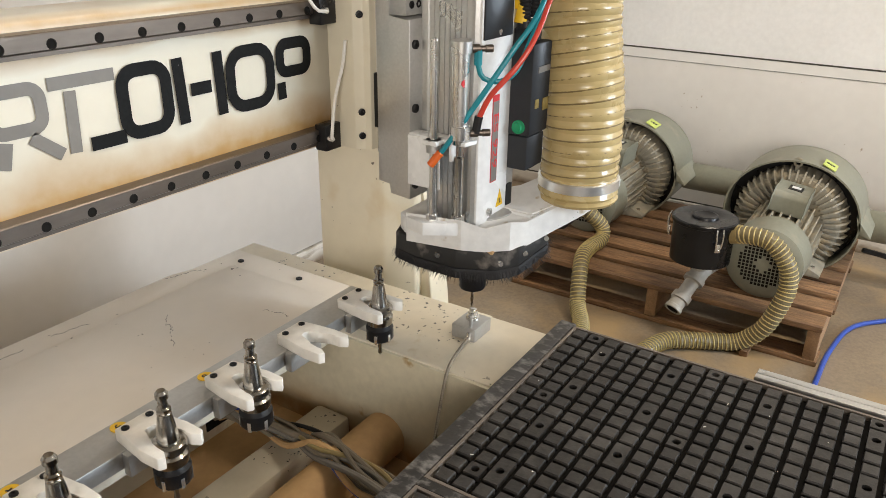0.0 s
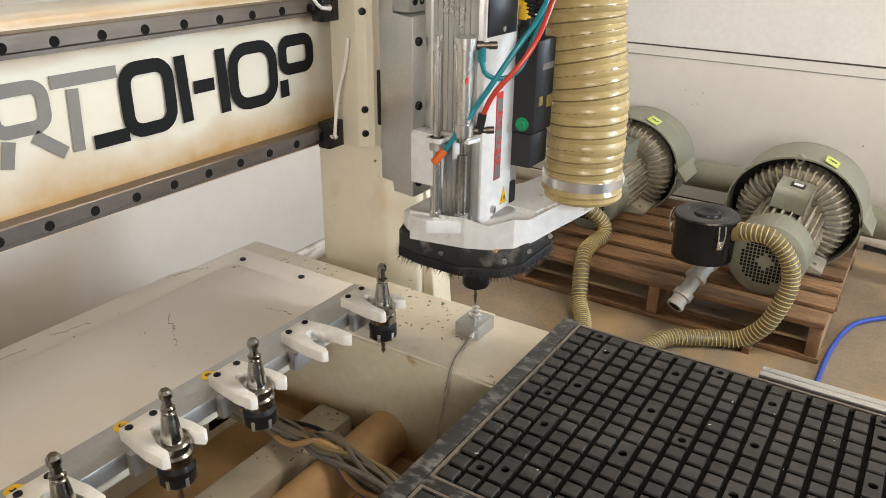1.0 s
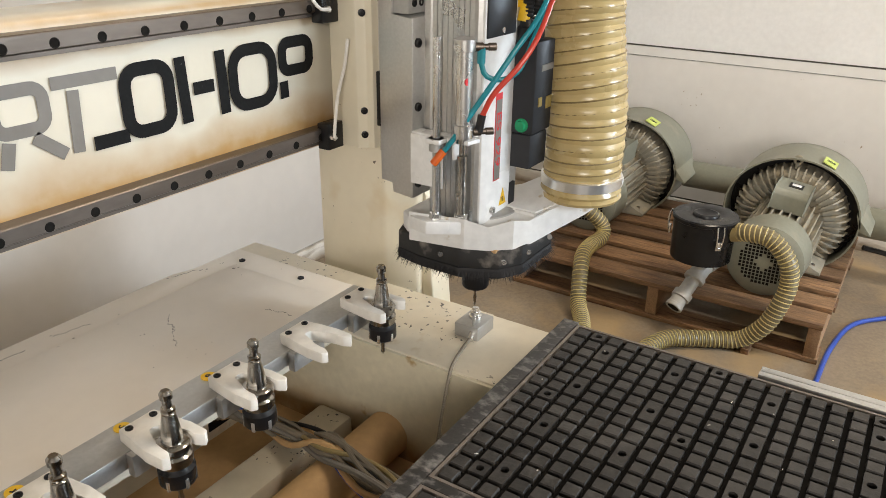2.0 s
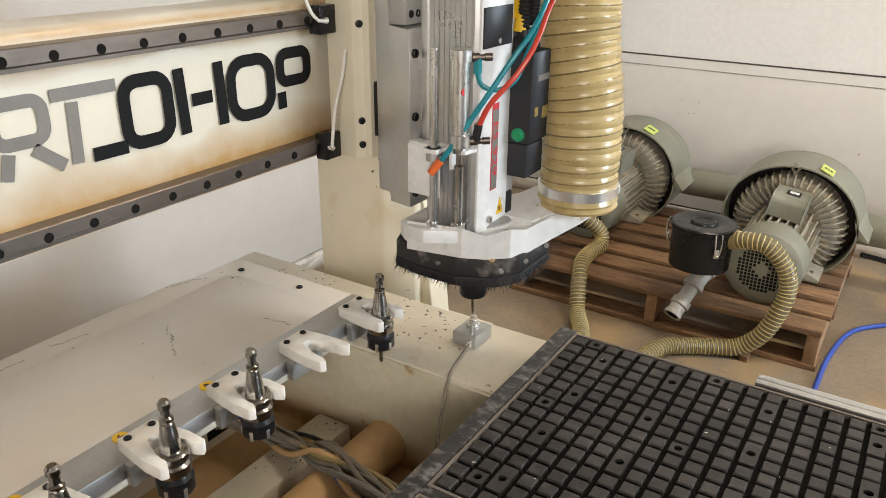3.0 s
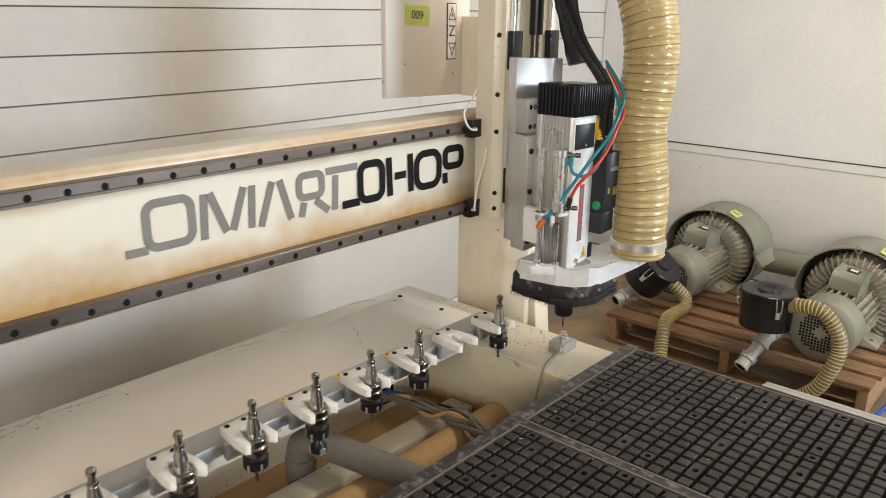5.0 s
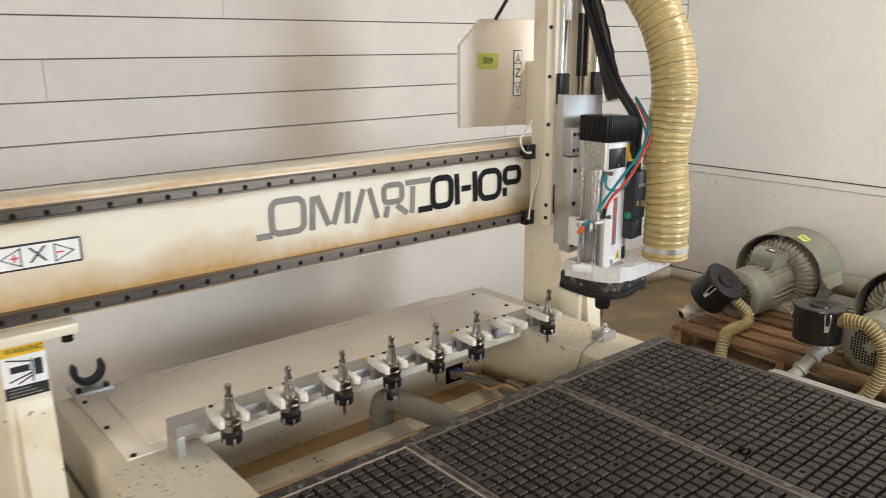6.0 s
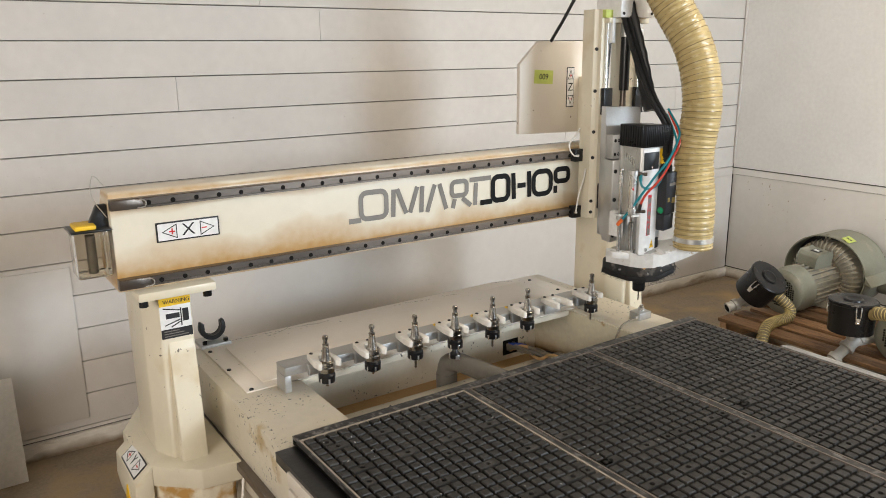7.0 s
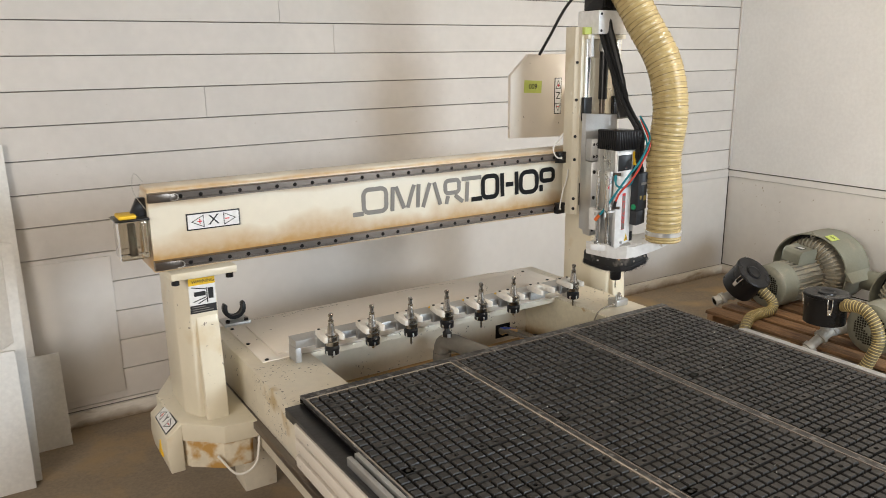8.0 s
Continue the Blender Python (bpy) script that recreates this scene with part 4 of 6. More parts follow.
AX, AY = 1.142, 0.745
head = thing("spindle_head", "spindle head with finned aluminium body lowered over the tool sensor", "spindle", (AX, AY, 0.62))
bm = BM()
prism(bm, [(0.870, 0.86), (0.846, 0.86), (0.846, 0.842), (0.806, 0.838), (0.806, 1.128), (0.846, 1.130), (0.846, 1.31), (0.870, 1.31)], "x", 1.030, 1.232, 0.0015)
slide = part("slide_plate", bm, M_ALU, head, "milled aluminium slide plate")
part("upper_clamp", box(BM(), 1.034, 1.232, 0.815, 0.8455, 1.132, 1.215, 0.002), M_ALU_D, head)
for z in (1.148, 1.195):
    for x in (1.048, 1.066):
        part("clamp_bolt", bolts(BM(), [(x, 0.8155, z)], 0.006, 0.003, (0, -1, 0)), M_BLACKM, head)
for z in (0.862, 0.882, 0.99, 1.09):
    part("slide_bolt", bolts(BM(), [(1.043, 0.8065, z)], 0.0072, 0.006, (0, -1, 0)), M_BLACKM, head)
part("mount_plate", box(BM(), 1.062, 1.222, 0.7905, 0.806, 0.865, 1.18, 0.003), M_ALU, head)
# finned body
bm = BM()
pts = [(1.205, 0.79), (1.205, 0.715), (1.190, 0.699), (1.066, 0.699), (1.056, 0.705)]
for i in range(8):
    y = 0.710 + i * 0.0095
    pts += [(1.054, y), (1.054, y + 0.0065), (1.0565, y + 0.0068), (1.0565, y + 0.0092)]
pts += [(1.054, 0.788), (1.057, 0.790)]
prism(bm, pts, "z", 0.872, 1.18)
part("body", bm, M_ALU, head, "ribbed silver aluminium body", smooth=0)
part("nose_ring", lathe(BM(), (AX, AY, 0), (AX, AY, 1), [(0.828, 0.058), (0.829, 0.071), (0.836, 0.073), (0.846, 0.073), (0.848, 0.069), (0.872, 0.069), (0.874, 0.062)], 48), M_ALU_D, head)
for a in range(0, 360, 30):
    part("ring_bolt", bolts(BM(), [(AX + 0.0695 * math.cos(radians(a)), AY + 0.0695 * math.sin(radians(a)), 0.860)], 0.005, 0.004, (math.cos(radians(a)), math.sin(radians(a)), 0)), M_BLACKM, head)
fins = part("fan_housing", box(BM(), 1.052, 1.212, 0.690, 0.80, 1.18, 1.255, 0.004), M_BLACKM, head, "black finned fan housing")
for i in range(14):
    part("cooling_fin", box(BM(), 1.055 + 0.0110 * i, 1.0605 + 0.0110 * i, 0.684, 0.691, 1.182, 1.253, 0.001), M_BLACKM, fins)
for i in range(10):
    part("cooling_fin", box(BM(), 1.0455, 1.053, 0.694 + 0.0105 * i, 0.6993 + 0.0105 * i, 1.182, 1.253, 0.001), M_BLACKM, fins)
plate = part("front_plate", box(BM(), 1.060, 1.160, 0.695, 0.6995, 0.868, 1.175, 0.001), M_WPLATE, head, "white enamelled front plate")
part("cover_plate", box(BM(), 1.064, 1.152, 0.692, 0.6955, 1.105, 1.163, 0.001), M_BOX, plate, "dark blue-grey cover plate")
part("cover_screw", cyl(BM(), (1.11, 0.692, 1.112), (1.11, 0.690, 1.112), 0.004, 10), M_CHROME, plate)
code = part("model_strip", box(BM(), 1.100, 1.121, 0.6938, 0.6955, 0.921, 1.035), M_RED, plate, "dark model strip with a red border")
part("strip_face", box(BM(), 1.1015, 1.1195, 0.6932, 0.694, 0.9225, 1.027), M_LOGO_G, code)
words("model_code", "ES 929", 0.0215, Matrix.Translation((1.1105, 0.6932, 0.976)) @ FRONT @ Matrix.Rotation(radians(-90), 4, "Z"), M_RED, code, stretch=1.25)
bm = BM()
prism(bm, [(1.124, 0.882), (1.148, 0.882), (1.136, 0.905)], "y", 0.6938, 0.6955)
hz = part("hot_surface_sign", bm, M_YELLOW, plate, "yellow hot-surface triangle")
strokes("heat_lines", [[(1.131 + 0.005 * k, 0.886), (1.131 + 0.005 * k, 0.893)] for k in range(3)], 0.0012, M_INK, hz, 0.694)
part("oval_port", lathe(BM(), (1.098, 0.6955, 0.895), (1.098, 0.690, 0.895), [(0, 0.008), (0.0008, 0.008)], 16), M_HOLE_SHADE, plate)
part("port_screw", lathe(BM(), (1.098, 0.695, 0.882), (1.098, 0.686, 0.882), [(0, 0.0055), (0.006, 0.0055), (0.006, 0.003), (0.002, 0.003)], 12), M_CHROME, plate)
part("data_label", box(BM(), 1.162, 1.180, 0.6945, 0.699, 0.874, 0.905), M_INK, plate)
jb = part("junction_box", box(BM(), 1.158, 1.226, 0.656, 0.712, 0.940, 1.090, 0.004), M_BOX, head, "dark grey electrical junction box")
part("lower_box", box(BM(), 1.160, 1.224, 0.660, 0.712, 0.880, 0.938, 0.004), M_BOX, jb)
part("label_patch", box(BM(), 1.178, 1.220, 0.6545, 0.6565, 1.042, 1.052), M_LOGO_G, jb)
part("label_patch", box(BM(), 1.200, 1.220, 0.6545, 0.6565, 0.978, 0.998), M_FADED, jb, "yellow warning patch")
part("label_patch", box(BM(), 1.172, 1.184, 0.6545, 0.6565, 0.985, 1.0), M_FADED, jb, "yellow warning patch")
part("green_button", lathe(BM(), (1.158, 0.676, 0.955), (1.146, 0.676, 0.955), [(0, 0.0115), (0.003, 0.0115), (0.004, 0.0085), (0.010, 0.008), (0.011, 0.006)], 20), mat("green_lens", (0.02, 0.32, 0.14), 0.25), jb, "round green button")
for x in (1.175, 1.207):
    g = part("cable_gland", lathe(BM(), (x, 0.685, 1.090), (x, 0.685, 2), [(0, 0.015), (0.020, 0.015), (0.022, 0.012), (0.032, 0.011)], 12), M_BLACK, jb)
    line = spline([(x, 0.685, 1.125), (x + 0.006, 0.687, 1.18), (x + 0.016, 0.70, 1.25), (x + 0.01, 0.78, 1.36), (x - 0.02, 0.86, 1.55), (x - 0.03, 0.93, 1.75), (x - 0.03, 1.0, 2.0)], 0.003)
    part("corrugated_conduit", sweep(BM(), line, lambda i: 0.0105 if i % 2 else 0.0085, 10), M_BLACK, jb, "black ribbed conduit")
sleeve = spline([(1.235, 0.80, 1.30), (1.225, 0.86, 1.50), (1.205, 0.93, 1.72), (1.20, 1.0, 2.0), (1.20, 1.02, CEIL)], 0.03)
part("cable_sleeve", sweep(BM(), sleeve, lambda i: 0.028 + 0.003 * (i % 2), 12), M_BLACK, head, "black wrapped cable sleeve")
part("brass_union", cyl(BM(), (1.170, 0.690, 1.118), (1.178, 0.688, 1.145), 0.010, 12), M_YELLOW, head, "yellow pneumatic union")
part("warning_patch", box(BM(), 1.163, 1.186, 0.6965, 0.6992, 1.140, 1.172), M_YELLOW, head)

# pneumatic lifter for the dust shoe
lift = thing("shoe_lifter", "bright guide rod and air cylinder that lift the dust shoe", "pneumatic lift", (1.03, 0.72, 0.83))
bm = BM()
prism(bm, [(1.028, 0.806), (1.022, 0.74), (1.022, 0.697), (1.050, 0.692), (1.053, 0.806)], "z", 0.948, 0.954, 0.001)
box(bm, 1.024, 1.0275, 0.745, 0.806, 0.868, 0.951, 0.001)
box(bm, 1.028, 1.052, 0.726, 0.730, 0.918, 0.949, 0.001)
part("bracket", bm, M_WPLATE, lift, "bent white bracket")
part("guide_rod", cyl(BM(), (1.012, 0.748, 0.815), (1.012, 0.748, 1.108), 0.0065, 16), M_CHROME, lift)
part("rod_bush", cyl(BM(), (1.012, 0.748, 0.935), (1.012, 0.748, 0.955), 0.012, 16), M_ALU_D, lift)
part("bush_ear", box(BM(), 1.0, 1.032, 0.735, 0.762, 0.947, 0.955, 0.002), M_WPLATE, lift)
cy = part("air_cylinder", lathe(BM(), (1.030, 0.712, 0), (1.030, 0.712, 2), [(0.957, 0.010), (0.958, 0.0165), (0.978, 0.0165), (0.979, 0.0135), (1.088, 0.0135), (1.089, 0.0165), (1.106, 0.0165), (1.108, 0.011)], 24), M_CHROME, lift)
part("cylinder_rod", lathe(BM(), (1.030, 0.712, 0), (1.030, 0.712, 2), [(0.815, 0.006), (0.823, 0.006), (0.824, 0.008), (0.832, 0.009), (0.838, 0.0075), (0.920, 0.0085), (0.928, 0.0085), (0.930, 0.005), (0.948, 0.005), (0.949, 0.011), (0.957, 0.011)], 16), M_TOOL, lift)
part("round_sticker", cyl(BM(), (1.024, 0.7025, 1.045), (1.0235, 0.7005, 1.045), 0.006, 12), M_RED, cy)
for z, r in ((1.094, 0.0065), (0.966, 0.0065)):
    part("fitting", lathe(BM(), (1.040, 0.700, z), (1.072, 0.668, z), [(0, r), (0.012, r), (0.013, 0.0045), (0.020, 0.0045), (0.021, r * 0.9), (0.032, r * 0.9)], 12), M_STEEL, cy)
part("tube_socket", cyl(BM(), (1.047, 0.693, 1.093), (1.047, 0.693, 1.070), 0.0062, 12), M_TEAL, cy)
part("tube_socket", cyl(BM(), (1.046, 0.693, 0.966), (1.050, 0.690, 0.992), 0.0065, 12), M_BLACK, cy)
part("red_air_tube", sweep(BM(), spline([(1.050, 0.690, 0.99), (1.056, 0.674, 1.025), (1.082, 0.648, 1.065), (1.115, 0.638, 1.100), (1.165, 0.642, 1.145), (1.225, 0.655, 1.205), (1.24, 0.72, 1.30)], 0.008), 0.0042, 10), M_REDT, lift, "red air tube")
part("teal_air_tube", sweep(BM(), spline([(1.006, 0.735, 0.932), (1.018, 0.715, 0.965), (1.045, 0.680, 1.03), (1.085, 0.655, 1.09), (1.13, 0.645, 1.13), (1.19, 0.65, 1.18), (1.235, 0.665, 1.235), (1.235, 0.72, 1.31)], 0.008), 0.0042, 10), M_TEAL, lift, "teal air tube")
part("teal_air_tube", sweep(BM(), spline([(1.047, 0.693, 1.072), (1.050, 0.686, 1.052), (1.070, 0.668, 1.045), (1.10, 0.655, 1.058), (1.13, 0.650, 1.10), (1.17, 0.652, 1.14), (1.22, 0.665, 1.20), (1.23, 0.72, 1.29)], 0.008), 0.004, 10), M_TEAL, lift, "teal air tube")
part("orange_plug", cyl(BM(), (0.998, 0.745, 0.917), (1.008, 0.732, 0.938), 0.0065, 12, bevel=0.001), M_ORANGE, lift)

# dust shoe
shoe = thing("dust_shoe", "white dust shoe with black bristle skirt round the collet", "dust shoe", (AX, AY, 0.69))
bm = BM()
prism(bm, [(1.034, 0.82), (1.030, 0.71), (1.06, 0.662), (1.10, 0.640), (1.205, 0.640), (1.245, 0.665), (1.255, 0.80), (1.23, 0.84), (1.05, 0.84)], "z", 0.774, 0.803, 0.002)
part("hood", bm, M_SHOE, shoe, "white painted hood with scuffs")
bm = BM()
low = [(1.150, 0.636, 0.770), (1.150, 0.800, 0.770), (1.150, 0.800, 0.812), (1.150, 0.636, 0.812)]
mid = [(1.290, 0.618, 0.766), (1.290, 0.735, 0.766), (1.290, 0.735, 0.806), (1.290, 0.618, 0.806)]
end = [(1.468, 0.604, 0.775), (1.468, 0.735, 0.775), (1.468, 0.735, 0.792), (1.468, 0.604, 0.792)]
rings = [[bm.verts.new(p) for p in r] for r in (low, mid, end)]
for r0, r1 in zip(rings, rings[1:]):
    for i in range(4):
        bm.faces.new((r0[i], r0[(i + 1) % 4], r1[(i + 1) % 4], r1[i]))
bm.faces.new(rings[0])
bm.faces.new(rings[-1][::-1])
bmesh.ops.bevel(bm, geom=bm.edges[:], offset=0.003, segments=2, affect="EDGES")
part("suction_arm", bm, M_SHOE, shoe, "white sloping suction arm with black scratches")
part("duct_spigot", cyl(BM(), (1.402, 0.662, 0.772), (1.402, 0.662, 0.800), 0.074, 36), M_SHOE, shoe)
# bent sheet lip along the hood's front, running out to the spigot
bm = BM()
path_ = [(1.004, 0.795, 0.776, 0.826), (1.020, 0.702, 0.776, 0.828), (1.040, 0.668, 0.774, 0.815), (1.072, 0.640, 0.772, 0.822), (1.110, 0.631, 0.768, 0.812), (1.205, 0.626, 0.764, 0.808), (1.300, 0.612, 0.766, 0.806), (1.395, 0.598, 0.774, 0.802), (1.462, 0.600, 0.782, 0.798)]
skin = []
for x, y, za, zb in path_:
    skin.append([bm.verts.new(p) for p in ((x, y, za), (x, y - 0.003, za), (x, y - 0.003, zb), (x, y, zb))])
for a, b in zip(skin, skin[1:]):
    for q in range(4):
        bm.faces.new((a[q], a[(q + 1) % 4], b[(q + 1) % 4], b[q]))
bm.faces.new(skin[0])
bm.faces.new(skin[-1][::-1])
part("front_lip", bm, M_SHOE, shoe, "bent white sheet lip", smooth=20)
rng = random.Random(17)
for k in range(9):
    x = 1.225 + 0.012 * k
    strokes("scratch", [[(x, 0.770 + 0.0008 * k + rng.uniform(-0.006, 0.006)), (x + rng.uniform(0.012, 0.03), 0.776 + rng.uniform(-0.004, 0.006))]], rng.uniform(0.0006, 0.0018), M_INK, shoe, 0.6200 - (x - 1.225) * 0.147)
bm = BM()
prism(bm, [(0.998, 0.790), (0.988, 0.752), (1.022, 0.700), (1.034, 0.706), (1.012, 0.755), (1.018, 0.79)], "z", 0.800, 0.822, 0.002)
part("lift_lug", bm, M_WPLATE, shoe)
for x, y in ((1.012, 0.748), (1.030, 0.712)):
    part("lock_nut", cyl(BM(), (x, y, 0.818), (x, y, 0.832), 0.011, 6), M_CHROME, shoe)


def ring_outline(grow):
    return [(1.024 - grow, 0.79), (1.022 - grow, 0.71), (1.052 - grow * 0.5, 0.65 - grow * 0.7), (1.09, 0.628 - grow), (1.20, 0.628 - grow), (1.245 + grow * 0.6, 0.65 - grow * 0.6), (1.262 + grow, 0.70), (1.262 + grow, 0.80), (1.24 + grow * 0.6, 0.845 + grow * 0.6), (1.18, 0.858 + grow), (1.08, 0.858 + grow), (1.035 - grow * 0.6, 0.84 + grow * 0.6)]


bm = BM()
prism(bm, ring_outline(0.0), "z", 0.740, 0.772, 0.003)
part("plywood_plate", box(BM(), 1.046, 1.244, 0.654, 0.830, 0.7685, 0.7745, 0.002), M_MDF, shoe)
part("rubber_band", bm, M_BAND, shoe, "dusty black rubber skirt band")
for x, y in ((1.05, 0.641), (1.11, 0.627), (1.19, 0.627), (1.021, 0.745)):
    part("band_screw", cyl(BM(), (x, y, 0.757), (x - 0.003, y - 0.003, 0.757), 0.0045, 10), M_CHROME, shoe)
# bristles: tufts splayed outward over a dense core
bm = BM()
prism(bm, ring_outline(0.002), "z", 0.722, 0.7405, 0.004)
part("bristle_core", bm, M_BRISTLE, shoe)
bm = BM()
rng = random.Random(3)
ol = ring_outline(-0.002)
n = len(ol)
for i in range(n):
    a, b = Vector((*ol[i], 0)), Vector((*ol[(i + 1) % n], 0))
    L = (b - a).length
    out = Vector(((b - a).y, -(b - a).x, 0)).normalized()
    if out.dot(a - Vector((AX, AY, 0))) < 0:
        out = -out
    for k in range(int(L / 0.00045)):
        p = a.lerp(b, rng.random()) - out * rng.uniform(0, 0.007)
        splay = rng.uniform(0.1, 0.95)
        h = rng.uniform(0.016, 0.026)
        base = Vector((p.x, p.y, 0.742))
        tip = base + out * splay * h + Vector((rng.uniform(-0.006, 0.006), rng.uniform(-0.006, 0.006), -h))
        side = (b - a).normalized() * rng.uniform(0.0007, 0.0013)
        v = [bm.verts.new(q) for q in (base - side, base + side, tip)]
        bm.faces.new(v)
bri = part("bristles", bm, M_BRISTLE, shoe, "black nylon bristles", smooth=0)
bri["kind"] = "stuff"
part("collet_nut", lathe(BM(), (AX, AY, 0), (AX, AY, 1), [(0.646, 0.018), (0.648, 0.023), (0.652, 0.025), (0.674, 0.025), (0.676, 0.021), (0.745, 0.021)], 24), M_BLACKM, shoe)
part("drill_bit", lathe(BM(), (AX, AY, 0), (AX, AY, 1), [(0.606, 0.0008), (0.610, 0.003), (0.617, 0.0022), (0.624, 0.0032), (0.631, 0.0024), (0.647, 0.0034)], 10), M_TOOL, shoe)

# extraction duct
duct = thing("extraction_duct", "translucent amber ribbed extraction duct rising from the dust shoe", "duct hose", (1.185, 0.574, 0.869))
line = spline([(1.185, 0.574, 0.869), (1.188, 0.577, 1.002), (1.192, 0.598, 1.153), (1.207, 0.593, 1.33), (1.208, 0.64, 1.498), (1.171, 0.732, 1.666), (1.124, 0.816, 1.867), (1.108, 0.858, 2.22), (1.108, 0.858, CEIL)], 0.0032)
part("duct_wall", sweep(BM(), line, lambda i: 0.0617 + 0.0024 * (1 - abs(((i % 6) - 3) / 3) ** 2) + 0.0005 * math.sin(i * 0.37), 40), M_HOSE, duct)
part("wire_helix", coil(BM(), line, 0.0632, 6, 0.0015, 6, 28), M_WIRED, duct, "brown wire helix")
part("clamp_band", lathe(BM(), (1.185, 0.574, 0.869), (1.185, 0.574, 3), [(0, 0.0651), (0.001, 0.0668), (0.016, 0.0668), (0.017, 0.0651)], 40), M_CHROME, duct, "bright worm-drive clamp band")
part("duct_cuff", lathe(BM(), (1.185, 0.574, 0.846), (1.185, 0.574, 3), [(0, 0.064), (0.005, 0.067), (0.010, 0.063), (0.015, 0.0664), (0.0235, 0.063)], 40), M_HOSE, duct)

# the outer parts of head, lift and shoe taper in towards the column
def draw_in(ob):
    for vert in ob.data.vertices:
        x, y, z = vert.co
        d = 0.43 * min(max(x - 1.03, 0), 0.42)
        vert.co = (x - d * (x - 0.045), y - d * (y - 0.112), z + d * (1.276 - z))


for ob in head.children:
    if ob.name.split(".")[0] in ("front_plate", "nose_ring", "ring_bolt", "body"):
        for piece in (ob, *ob.children_recursive):
            for vert in piece.data.vertices:
                if vert.co.z < 1.112:
                    vert.co.z = 1.112 + (vert.co.z - 1.112) * 1.27
for owner in (head, lift, shoe):
    for ob in owner.children_recursive:
        draw_in(ob)

# ---- blowers on a pallet ----
PX0, PX1, PY0, PY1, PZ = 2.40, 3.33, 0.228, 1.30, 0.132
pallet = thing("pallet", "rough reddish-brown wooden pallet under the blowers", "pallet", (2.73, 0.72, FLOOR))
rng = random.Random(11)
x = PX0
while x < PX1 - 0.05:
    w = rng.choice((0.088, 0.092, 0.135, 0.10))
    w = min(w, PX1 - x)
    part("deck_board", box(BM(), x, x + w, PY0 + rng.uniform(-0.006, 0.006), PY1 + rng.uniform(-0.006, 0.006), PZ - 0.018, PZ + rng.uniform(-0.002, 0.001), 0.002), M_WOOD, pallet)
    x += w + rng.uniform(0.022, 0.045)
M_WOODX = mat("pallet_stringer_wood", (0.36, 0.22, 0.12), 0.7, grain=(40, 0.18), stain=(7, 0.2), bump=(60, 0.1), vary=0.15, stretch=(0.7, 6, 6))
for y in (PY0 + 0.006, 0.745, PY1 - 0.044):
    part("stringer", box(BM(), PX0 + 0.004, PX1 - 0.004, y, y + 0.038, FLOOR + 0.018, PZ - 0.018, 0.002), M_WOODX, pallet)
for x in (PX0, 2.81, PX1 - 0.10):
    part("bottom_board", box(BM(), x, x + 0.10, PY0, PY1, FLOOR, FLOOR + 0.018, 0.002), M_WOOD, pallet)


